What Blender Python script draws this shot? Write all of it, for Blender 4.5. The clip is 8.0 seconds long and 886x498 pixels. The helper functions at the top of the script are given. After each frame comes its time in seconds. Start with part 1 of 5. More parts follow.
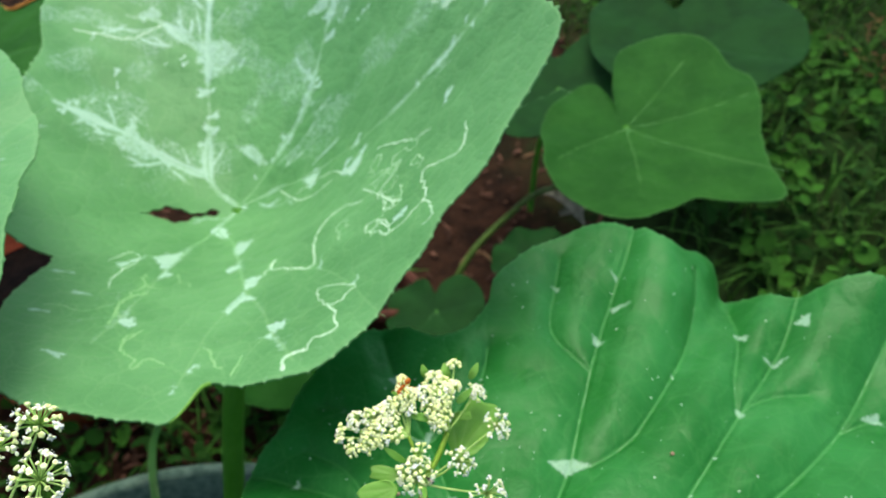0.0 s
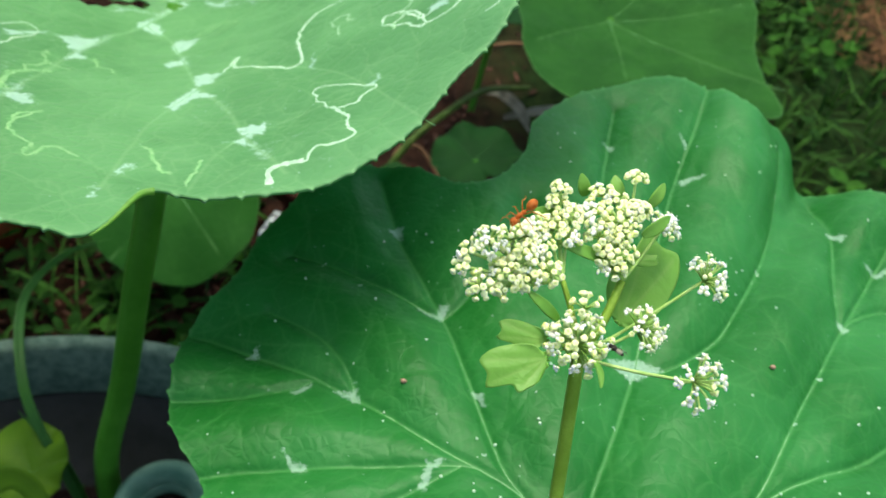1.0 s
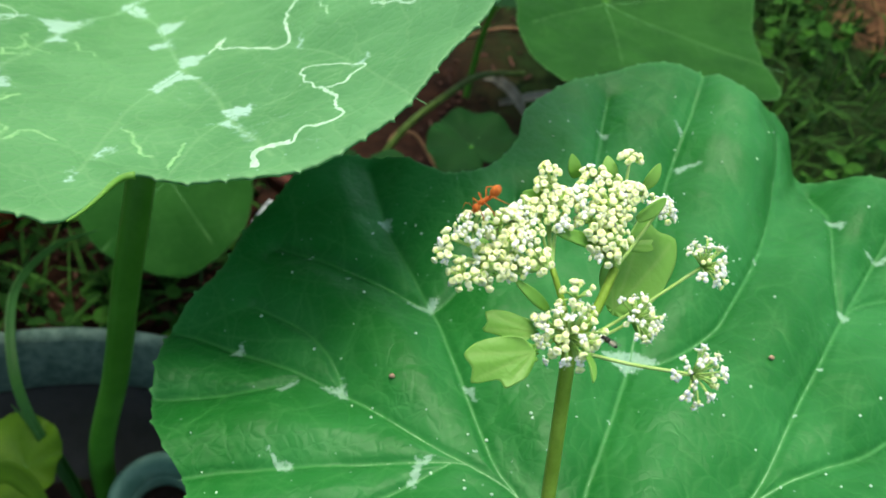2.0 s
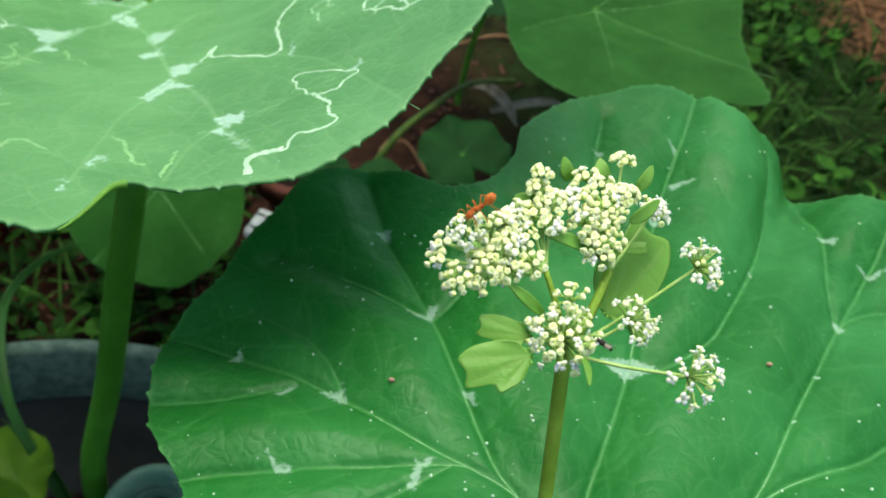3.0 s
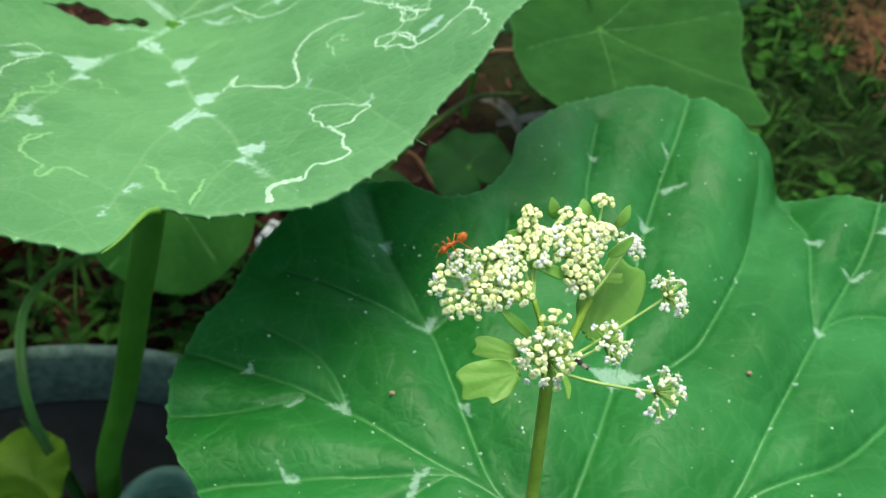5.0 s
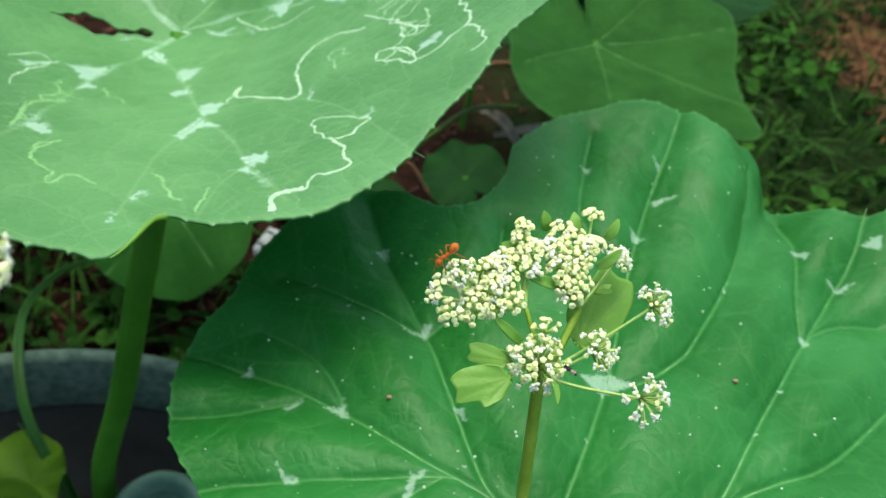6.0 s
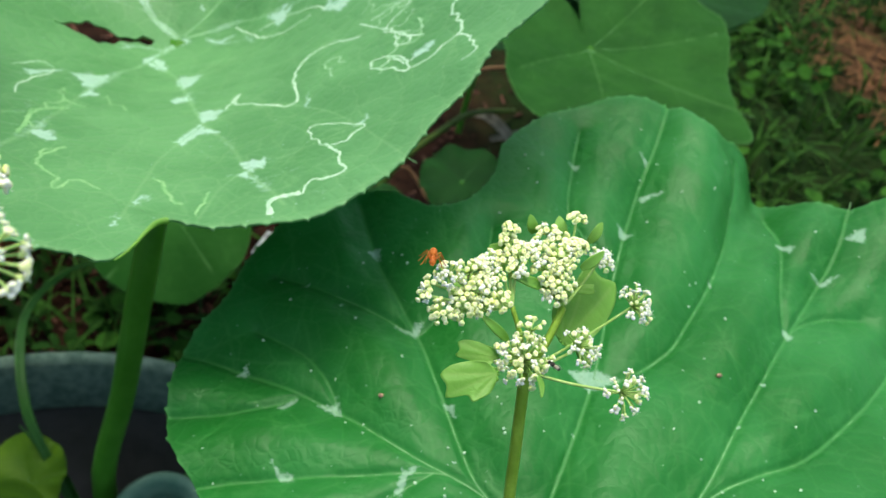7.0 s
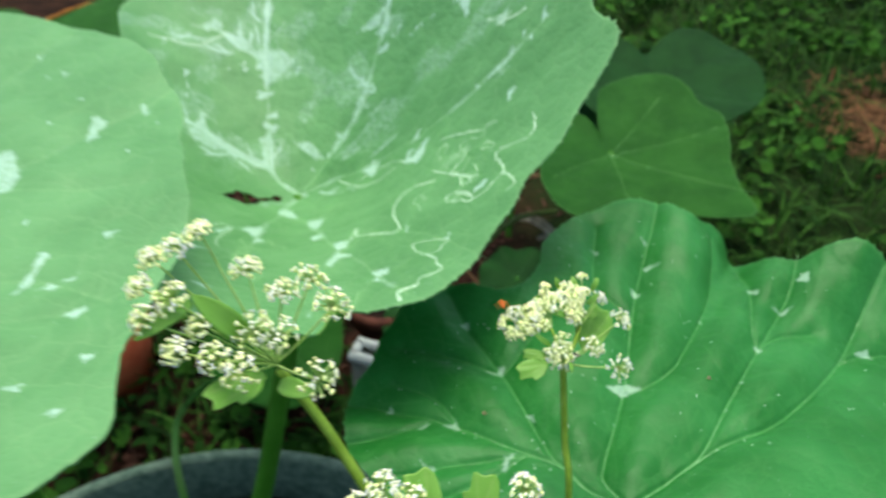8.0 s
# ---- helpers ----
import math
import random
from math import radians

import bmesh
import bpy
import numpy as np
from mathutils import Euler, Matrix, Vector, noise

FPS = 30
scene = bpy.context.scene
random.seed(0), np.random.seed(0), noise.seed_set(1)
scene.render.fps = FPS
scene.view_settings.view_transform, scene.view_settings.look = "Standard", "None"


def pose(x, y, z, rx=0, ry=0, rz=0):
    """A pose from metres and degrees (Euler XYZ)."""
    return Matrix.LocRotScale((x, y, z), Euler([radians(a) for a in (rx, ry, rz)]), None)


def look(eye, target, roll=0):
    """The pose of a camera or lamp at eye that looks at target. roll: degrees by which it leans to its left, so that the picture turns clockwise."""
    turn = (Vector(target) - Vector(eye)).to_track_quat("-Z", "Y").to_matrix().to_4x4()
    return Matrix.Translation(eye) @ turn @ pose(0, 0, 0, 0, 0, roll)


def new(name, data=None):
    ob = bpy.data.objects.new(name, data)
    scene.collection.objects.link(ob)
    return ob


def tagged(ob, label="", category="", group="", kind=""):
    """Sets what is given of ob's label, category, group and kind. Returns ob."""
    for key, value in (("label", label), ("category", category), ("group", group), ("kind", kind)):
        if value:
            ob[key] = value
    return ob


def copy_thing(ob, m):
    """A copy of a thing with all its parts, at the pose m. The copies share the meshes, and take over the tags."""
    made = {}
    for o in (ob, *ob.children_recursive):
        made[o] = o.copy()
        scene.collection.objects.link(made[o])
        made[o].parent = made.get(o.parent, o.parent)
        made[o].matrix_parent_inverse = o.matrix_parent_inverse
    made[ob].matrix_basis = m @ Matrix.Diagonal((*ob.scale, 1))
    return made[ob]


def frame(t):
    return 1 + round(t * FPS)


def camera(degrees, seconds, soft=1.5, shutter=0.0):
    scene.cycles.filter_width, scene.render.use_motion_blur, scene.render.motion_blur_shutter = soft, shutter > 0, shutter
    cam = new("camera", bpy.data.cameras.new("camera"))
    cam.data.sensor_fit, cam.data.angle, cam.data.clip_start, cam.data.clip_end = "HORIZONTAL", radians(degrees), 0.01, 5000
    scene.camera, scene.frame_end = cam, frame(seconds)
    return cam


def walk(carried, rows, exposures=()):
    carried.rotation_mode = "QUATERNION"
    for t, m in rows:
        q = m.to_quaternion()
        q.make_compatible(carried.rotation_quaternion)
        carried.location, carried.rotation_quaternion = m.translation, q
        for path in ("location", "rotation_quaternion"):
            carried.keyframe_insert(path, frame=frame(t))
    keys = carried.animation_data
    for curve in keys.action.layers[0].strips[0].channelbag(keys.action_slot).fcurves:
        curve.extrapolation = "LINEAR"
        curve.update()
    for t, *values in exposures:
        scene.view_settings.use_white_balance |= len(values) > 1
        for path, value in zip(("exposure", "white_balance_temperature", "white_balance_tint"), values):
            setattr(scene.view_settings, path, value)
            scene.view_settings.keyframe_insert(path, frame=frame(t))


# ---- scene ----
cam = camera(59.4, 8.0, shutter=0.12)
# lens aperture
cam.data.dof.use_dof, cam.data.dof.focus_distance, cam.data.dof.aperture_fstop = True, 0.128, 34.0
EXPOSURES = [(0, 0.71, 6700, 1), (0.7, 0.78, 6700, 1), (1.2, 0.81, 6700, 1), (2.3, 0.75, 6700, 1), (3, 0.69, 6700, 1), (5.5, 0.68, 6700, 1), (7.5, 0.68, 6700, 1), (8, 0.76, 6700, 1)]
# path
PATH = [
    (0, (0.016, 0.029, 0.62), (-0.077, 1.494, -0.739), -3.8),
    (0.5, (-0.011, 0.05, 0.586), (0.023, 1.445, -0.847), 3.5),
    (0.7, (-0.031, 0.057, 0.558), (0.142, 1.413, -0.901), 11.9),
    (1, (-0.027, 0.066, 0.543), (0.173, 1.385, -0.947), 12.4),
    (1.2, (-0.023, 0.069, 0.539), (0.192, 1.36, -0.974), 11.9),
    (2.3, (-0.026, 0.069, 0.538), (0.185, 1.374, -0.962), 12.3),
    (2.5, (-0.026, 0.07, 0.538), (0.2, 1.382, -0.955), 12.3),
    (3, (-0.026, 0.069, 0.537), (0.203, 1.382, -0.954), 12.1),
    (3.5, (-0.024, 0.066, 0.545), (0.16, 1.383, -0.948), 10.7),
    (4, (-0.028, 0.063, 0.549), (0.177, 1.388, -0.935), 11.8),
    (5.5, (-0.027, 0.06, 0.553), (0.187, 1.388, -0.927), 12.5),
    (6, (-0.028, 0.057, 0.556), (0.191, 1.402, -0.908), 13.0),
    (6.5, (-0.027, 0.053, 0.561), (0.176, 1.406, -0.898), 12.0),
    (7, (-0.027, 0.052, 0.561), (0.194, 1.405, -0.896), 12.9),
    (7.5, (-0.031, 0.045, 0.57), (0.201, 1.425, -0.858), 13.2),
    (7.8, (-0.036, 0.016, 0.587), (0.233, 1.467, -0.763), 12.3),
    (8, (-0.041, -0.037, 0.632), (0.02, 1.507, -0.638), 1.5),
]
walk(cam, [(t, look(eye, target, roll)) for t, eye, target, roll in PATH], EXPOSURES)

# ---- world and light ----
world = bpy.data.worlds.new("sky")
scene.world = world
world.use_nodes = True
wn = world.node_tree
sky = wn.nodes.new("ShaderNodeTexSky")
sky.sky_type = "NISHITA"
sky.sun_disc = False
sky.sun_elevation, sky.sun_rotation = radians(74), radians(-4)
sky.dust_density, sky.ozone_density = 4.0, 0.6
wn.nodes["Background"].inputs["Strength"].default_value = 0.15
wn.links.new(sky.outputs["Color"], wn.nodes["Background"].inputs["Color"])
sun = new("sun", bpy.data.lights.new("sun", "SUN"))
sun.data.energy, sun.data.angle, sun.data.color = 1.3, radians(30), (1.0, 0.97, 0.86)
sun.matrix_world = look((-0.02, 0.27, 0.95), (0, 0, 0))


# ---- material helpers ----
def nodes_of(name):
    m = bpy.data.materials.new(name)
    m.use_nodes = True
    nt = m.node_tree
    nt.nodes.clear()
    out = nt.nodes.new("ShaderNodeOutputMaterial")
    return m, nt, out


def node(nt, kind, **values):
    n = nt.nodes.new(kind)
    for key, value in values.items():
        n.inputs[key.replace("_", " ")].default_value = value
    return n


def mixed(nt, fac, a, b):
    """A colour mix; fac, a and b are sockets or values."""
    n = nt.nodes.new("ShaderNodeMix")
    n.data_type = "RGBA"
    for slot, v in ((0, fac), (6, a), (7, b)):
        if isinstance(v, bpy.types.NodeSocket):
            nt.links.new(v, n.inputs[slot])
        else:
            n.inputs[slot].default_value = v
    return n.outputs[2]


def ramp(nt, socket, low, high):
    n = nt.nodes.new("ShaderNodeMapRange")
    n.interpolation_type = "SMOOTHSTEP"
    nt.links.new(socket, n.inputs["Value"])
    n.inputs["From Min"].default_value, n.inputs["From Max"].default_value = low, high
    return n.outputs["Result"]


def scaled(nt, socket, k):
    n = nt.nodes.new("ShaderNodeMath")
    n.operation = "MULTIPLY"
    nt.links.new(socket, n.inputs[0])
    n.inputs[1].default_value = k
    return n.outputs[0]


def coords(nt):
    return nt.nodes.new("ShaderNodeTexCoord").outputs["Object"]


def noisy(nt, scale, detail=4, rough=0.6, where=None):
    n = node(nt, "ShaderNodeTexNoise", Scale=scale, Detail=detail, Roughness=rough)
    nt.links.new(where or coords(nt), n.inputs["Vector"])
    return n.outputs["Fac"]


def rgb(r, g, b):
    return (r, g, b, 1)


def leaf_material(name, deep, light, silver, vein, through_colour, rough=0.42, thin=0.25, cells=260, relief=0.35, sheen=0.0, spec=0.4, silver_most=0.85, net_tone=0.12, specks=0.35, jag=520, soft_edge=0.22):
    """A leaf: mottled green blade, pale veins and silvery flecks from the blade's own attributes, light that shines through."""
    m, nt, out = nodes_of(name)
    where = coords(nt)
    c = mixed(nt, ramp(nt, noisy(nt, 22, 3, where=where), 0.35, 0.68), deep, light)
    c = mixed(nt, scaled(nt, ramp(nt, noisy(nt, 900, 2, where=where), 0.5, 0.75), 0.25), c, light)
    vor = node(nt, "ShaderNodeTexVoronoi", Scale=cells)
    vor.feature = "DISTANCE_TO_EDGE"
    warp = nt.nodes.new("ShaderNodeVectorMath")
    warp.operation = "MULTIPLY_ADD"
    fine = node(nt, "ShaderNodeTexNoise", Scale=120, Detail=2)
    nt.links.new(where, fine.inputs["Vector"])
    nt.links.new(fine.outputs["Color"], warp.inputs[0])
    warp.inputs[1].default_value = (0.006, 0.006, 0.006)
    nt.links.new(where, warp.inputs[2])
    nt.links.new(warp.outputs[0], vor.inputs["Vector"])
    net = ramp(nt, vor.outputs["Distance"], 0.10, 0.0)
    c = mixed(nt, scaled(nt, net, net_tone), c, vein)
    a_vein = nt.nodes.new("ShaderNodeAttribute")
    a_vein.attribute_name = "vein"
    c = mixed(nt, scaled(nt, a_vein.outputs["Fac"], 0.45), c, vein)
    a_sil = nt.nodes.new("ShaderNodeAttribute")
    a_sil.attribute_name = "silver"
    patch = nt.nodes.new("ShaderNodeMath")
    patch.operation = "MULTIPLY_ADD"
    nt.links.new(noisy(nt, jag, 5, 0.8, where=where), patch.inputs[0])
    patch.inputs[1].default_value = 1.3
    nt.links.new(a_sil.outputs["Fac"], patch.inputs[2])
    flecked = scaled(nt, ramp(nt, patch.outputs[0], 1.0, 1.0 + soft_edge), silver_most)
    c = mixed(nt, flecked, c, silver)
    dots = node(nt, "ShaderNodeTexVoronoi", Scale=190, Randomness=1.0)
    nt.links.new(where, dots.inputs["Vector"])
    c = mixed(nt, scaled(nt, ramp(nt, dots.outputs["Distance"], 0.075, 0.03), specks), c, silver)
    bsdf = node(nt, "ShaderNodeBsdfPrincipled", Roughness=rough)
    bsdf.inputs["Specular IOR Level"].default_value = spec
    bsdf.inputs["Sheen Weight"].default_value = sheen
    bsdf.inputs["Sheen Roughness"].default_value = 0.5
    nt.links.new(c, bsdf.inputs["Base Color"])
    bump = node(nt, "ShaderNodeBump", Strength=relief, Distance=0.0006)
    wide = node(nt, "ShaderNodeTexVoronoi", Scale=cells * 0.32)
    wide.feature = "DISTANCE_TO_EDGE"
    nt.links.new(warp.outputs[0], wide.inputs["Vector"])
    c_net = ramp(nt, wide.outputs["Distance"], 0.05, 0.0)
    tone = mixed(nt, scaled(nt, c_net, net_tone * 2.5), c, vein)
    nt.links.new(tone, bsdf.inputs["Base Color"])
    coarse = nt.nodes.new("ShaderNodeMath")
    coarse.operation = "MULTIPLY_ADD"
    nt.links.new(ramp(nt, wide.outputs["Distance"], 0.0, 0.30), coarse.inputs[0])
    coarse.inputs[1].default_value = 2.6
    nt.links.new(ramp(nt, vor.outputs["Distance"], 0.0, 0.25), coarse.inputs[2])
    heights = nt.nodes.new("ShaderNodeMath")
    heights.operation = "MULTIPLY_ADD"
    nt.links.new(noisy(nt, 700, 3, where=where), heights.inputs[0])
    heights.inputs[1].default_value = 0.6
    nt.links.new(coarse.outputs[0], heights.inputs[2])
    nt.links.new(heights.outputs[0], bump.inputs["Height"])
    nt.links.new(bump.outputs[0], bsdf.inputs["Normal"])
    tr = nt.nodes.new("ShaderNodeBsdfTranslucent")
    tr.inputs["Color"].default_value = through_colour
    mix = nt.nodes.new("ShaderNodeMixShader")
    mix.inputs[0].default_value = thin
    nt.links.new(bsdf.outputs[0], mix.inputs[1])
    nt.links.new(tr.outputs[0], mix.inputs[2])
    nt.links.new(mix.outputs[0], out.inputs["Surface"])
    return m


def plain_material(name, a, b, scale, rough=0.6, relief=0.2, distance=0.001, metal=0.0, sss=0.0, each=0.0, spec=0.15):
    """Two tones broken up by noise at two scales, with fine relief; each: how much single pieces differ."""
    m, nt, out = nodes_of(name)
    where = coords(nt)
    c = mixed(nt, ramp(nt, noisy(nt, scale, 5, where=where), 0.32, 0.68), a, b)
    c = mixed(nt, scaled(nt, ramp(nt, noisy(nt, scale * 9, 2, where=where), 0.45, 0.7), 0.35), c, a)
    if each:
        info = nt.nodes.new("ShaderNodeObjectInfo")
        c = mixed(nt, scaled(nt, info.outputs["Random"], each), c, b)
    bsdf = node(nt, "ShaderNodeBsdfPrincipled", Roughness=rough, Metallic=metal)
    bsdf.inputs["Specular IOR Level"].default_value = spec
    if sss:
        bsdf.inputs["Subsurface Weight"].default_value = sss
        bsdf.inputs["Subsurface Radius"].default_value = (0.001, 0.001, 0.0005)
        bsdf.inputs["Subsurface Scale"].default_value = 0.5
    nt.links.new(c, bsdf.inputs["Base Color"])
    bump = node(nt, "ShaderNodeBump", Strength=relief, Distance=distance)
    nt.links.new(noisy(nt, scale * 5, 4, where=where), bump.inputs["Height"])
    nt.links.new(bump.outputs[0], bsdf.inputs["Normal"])
    nt.links.new(bsdf.outputs[0], out.inputs["Surface"])
    return m


def blade_material(name, a, b, thin=0.3):
    """Small leaves and blades: each island has its own tone."""
    m, nt, out = nodes_of(name)
    geo = nt.nodes.new("ShaderNodeNewGeometry")
    c = mixed(nt, geo.outputs["Random Per Island"], a, b)
    c = mixed(nt, scaled(nt, ramp(nt, noisy(nt, 60, 3), 0.35, 0.7), 0.5), c, a)
    bsdf = node(nt, "ShaderNodeBsdfPrincipled", Roughness=0.75)
    bsdf.inputs["Specular IOR Level"].default_value = 0.08
    nt.links.new(c, bsdf.inputs["Base Color"])
    tr = nt.nodes.new("ShaderNodeBsdfTranslucent")
    nt.links.new(c, tr.inputs["Color"])
    mix = nt.nodes.new("ShaderNodeMixShader")
    mix.inputs[0].default_value = thin
    nt.links.new(bsdf.outputs[0], mix.inputs[1])
    nt.links.new(tr.outputs[0], mix.inputs[2])
    nt.links.new(mix.outputs[0], out.inputs["Surface"])
    return m


# ---- materials ----
SILVERY = leaf_material("mottled_leaf", rgb(0.092, 0.282, 0.092), rgb(0.136, 0.362, 0.132), rgb(0.54, 0.79, 0.68), rgb(0.24, 0.48, 0.20), rgb(0.16, 0.5, 0.06), rough=0.55, thin=0.2, cells=260, relief=0.20, spec=0.38, net_tone=0.09, silver_most=0.70, soft_edge=0.46)
WAXY = leaf_material("waxy_leaf", rgb(0.014, 0.147, 0.020), rgb(0.031, 0.212, 0.043), rgb(0.40, 0.62, 0.46), rgb(0.11, 0.36, 0.10), rgb(0.04, 0.34, 0.012), rough=0.43, thin=0.16, cells=330, relief=0.15, spec=0.22, silver_most=0.66, net_tone=0.045, jag=950)
# background leaves: the shade they stand in is put into the green
SHADED = leaf_material("shade_darkened_leaf", rgb(0.012, 0.070, 0.008), rgb(0.021, 0.100, 0.013), rgb(0.10, 0.24, 0.08), rgb(0.12, 0.28, 0.085), rgb(0.04, 0.17, 0.010), rough=0.65, thin=0.12, cells=200, relief=0.12, spec=0.07, net_tone=0.02, specks=0.15)
# about half as bright again, for leaves painted as in deeper shade
DEEP_SHADE = leaf_material("deep_shade_leaf", rgb(0.005, 0.034, 0.006), rgb(0.009, 0.052, 0.009), rgb(0.08, 0.2, 0.08), rgb(0.03, 0.10, 0.035), rgb(0.02, 0.10, 0.012), rough=0.65, thin=0.12, cells=200, relief=0.12, spec=0.07, net_tone=0.02, specks=0.1)
SMALL_LEAF = leaf_material("young_leaf", rgb(0.16, 0.39, 0.05), rgb(0.24, 0.49, 0.085), rgb(0.3, 0.5, 0.15), rgb(0.30, 0.48, 0.12), rgb(0.30, 0.52, 0.05), rough=0.42, thin=0.3, cells=700, relief=0.08, net_tone=0.015, specks=0.0)
VEIN = plain_material("vein", rgb(0.13, 0.35, 0.12), rgb(0.25, 0.47, 0.22), 300, rough=0.5)
VEIN_PALE = plain_material("pale_vein", rgb(0.15, 0.40, 0.15), rgb(0.24, 0.48, 0.22), 300, rough=0.5)
MINE = plain_material("leaf_mine", rgb(0.50, 0.69, 0.50), rgb(0.34, 0.56, 0.35), 420, rough=0.6)
PALE_MINE = plain_material("faint_leaf_mine", rgb(0.36, 0.58, 0.34), rgb(0.24, 0.48, 0.23), 420, rough=0.6)
MINE_OLD = plain_material("old_leaf_mine", rgb(0.27, 0.50, 0.22), rgb(0.17, 0.42, 0.15), 420, rough=0.6)
PETIOLE = plain_material("petiole", rgb(0.045, 0.18, 0.012), rgb(0.065, 0.23, 0.02), 60, rough=0.5, sss=0.1)
STEM = plain_material("flower_stem", rgb(0.16, 0.28, 0.028), rgb(0.24, 0.39, 0.05), 160, rough=0.45, sss=0.1)
RAY = plain_material("flower_ray", rgb(0.28, 0.46, 0.10), rgb(0.42, 0.60, 0.20), 200, rough=0.5, sss=0.1)
PETAL = plain_material("petal", rgb(0.80, 0.88, 0.36), rgb(0.91, 0.95, 0.60), 900, rough=0.5, sss=0.8, relief=0.1, distance=0.0002, each=0.6)
WHITE_PETAL = plain_material("white_petal", rgb(0.92, 0.95, 0.66), rgb(0.95, 0.96, 0.80), 900, rough=0.5, sss=0.8, relief=0.1, distance=0.0002, each=0.5)
OVARY = plain_material("ovary", rgb(0.56, 0.70, 0.22), rgb(0.70, 0.80, 0.36), 900, rough=0.5, sss=0.2, relief=0.1, distance=0.0002, each=0.5)
BROWN_EDGE = plain_material("browned_edge", rgb(0.30, 0.11, 0.02), rgb(0.42, 0.19, 0.04), 120, rough=0.8)
CRUMB = plain_material("crumb", rgb(0.34, 0.20, 0.13), rgb(0.50, 0.34, 0.24), 900, rough=0.8)


# ---- mesh helpers ----
def link_mesh(name, bm, material, smooth=True):
    me = bpy.data.meshes.new(name)
    bm.normal_update()
    bm.to_mesh(me)
    bm.free()
    for mat in (material if isinstance(material, (list, tuple)) else [material]):
        me.materials.append(mat)
    if smooth:
        me.polygons.foreach_set("use_smooth", [True] * len(me.polygons))
    return me


def part(name, bm, material, parent, label=""):
    ob = new(name, link_mesh(name, bm, material))
    ob.parent = parent
    if label:
        tagged(ob, label)
    return ob


def thing(name, place, label, category, group="", kind=""):
    ob = new(name)
    ob.location = place
    ob.empty_display_size = 0.01
    return tagged(ob, label, category, group, kind)


def smooth_line(points, steps=8):
    """A Catmull-Rom line through the points."""
    pts = [Vector(p) for p in points]
    if len(pts) < 3:
        a, b = pts
        return [a.lerp(b, k / steps) for k in range(steps + 1)]
    ext = [2 * pts[0] - pts[1], *pts, 2 * pts[-1] - pts[-2]]
    line = []
    for i in range(1, len(ext) - 2):
        p0, p1, p2, p3 = ext[i - 1 : i + 3]
        for k in range(steps):
            u = k / steps
            line.append(0.5 * (2 * p1 + (p2 - p0) * u + (2 * p0 - 5 * p1 + 4 * p2 - p3) * u * u + (3 * p1 - p0 - 3 * p2 + p3) * u ** 3))
    line.append(pts[-1])
    return line


def tube(bm, line, r0, r1, sides=8, ribs=0.0, slot=0):
    """A tapered tube along a line; ribs: depth of lengthwise furrows."""
    rings = []
    n = len(line)
    side = None
    for i, p in enumerate(line):
        d = (line[min(i + 1, n - 1)] - line[max(i - 1, 0)]).normalized()
        if side is None:
            side = d.orthogonal().normalized()
        side = (side - d * side.dot(d)).normalized()
        up = d.cross(side)
        r = r0 + (r1 - r0) * i / max(1, n - 1)
        ring = []
        for k in range(sides):
            a = 2 * math.pi * k / sides
            rr = r * (1 + (ribs if k % 2 else -ribs))
            ring.append(bm.verts.new(p + (side * math.cos(a) + up * math.sin(a)) * rr))
        rings.append(ring)
    for a, b in zip(rings, rings[1:]):
        for k in range(sides):
            f = bm.faces.new((a[k], a[(k + 1) % sides], b[(k + 1) % sides], b[k]))
            f.material_index = slot
    for ring, flip in ((rings[0], True), (rings[-1], False)):
        f = bm.faces.new(ring[::-1] if flip else ring)
        f.material_index = slot


def ball(bm, centre, radii, turn=None, rows=5, cols=8, slot=0):
    """A small ellipsoid of few faces."""
    centre = Vector(centre)
    turn = turn or Matrix.Identity(3)
    top = bm.verts.new(centre + turn @ Vector((0, 0, radii[2])))
    bottom = bm.verts.new(centre - turn @ Vector((0, 0, radii[2])))
    rings = []
    for i in range(1, rows):
        a = math.pi * i / rows
        rings.append([bm.verts.new(centre + turn @ Vector((radii[0] * math.sin(a) * math.cos(b), radii[1] * math.sin(a) * math.sin(b), radii[2] * math.cos(a)))) for b in (2 * math.pi * k / cols for k in range(cols))])
    faces = []
    for k in range(cols):
        j = (k + 1) % cols
        faces.append(bm.faces.new((top, rings[0][k], rings[0][j])))
        faces.append(bm.faces.new((bottom, rings[-1][j], rings[-1][k])))
        for a, b in zip(rings, rings[1:]):
            faces.append(bm.faces.new((a[k], b[k], b[j], a[j])))
    for f in faces:
        f.material_index = slot


def curve_of(pairs, period=360.0):
    """A smooth closed function of the angle through (angle, value) pairs."""
    pairs = sorted((a % period, v) for a, v in pairs)
    xs = np.array([p[0] for p in pairs])
    ys = np.array([p[1] for p in pairs], float)
    xs = np.r_[xs - period, xs, xs + period]
    ys = np.r_[ys, ys, ys]

    def f(a):
        a = np.asarray(a) % period
        i = np.clip(np.searchsorted(xs, a, side="right") - 1, 1, len(xs) - 3)
        x0, x1 = xs[i], xs[i + 1]
        u = (a - x0) / (x1 - x0)
        m0 = (ys[i + 1] - ys[i - 1]) / (xs[i + 1] - xs[i - 1]) * (x1 - x0)
        m1 = (ys[i + 2] - ys[i]) / (xs[i + 2] - x0) * (x1 - x0)
        return (2 * u**3 - 3 * u**2 + 1) * ys[i] + (u**3 - 2 * u**2 + u) * m0 + (3 * u**2 - 2 * u**3) * ys[i + 1] + (u**3 - u**2) * m1
    return f


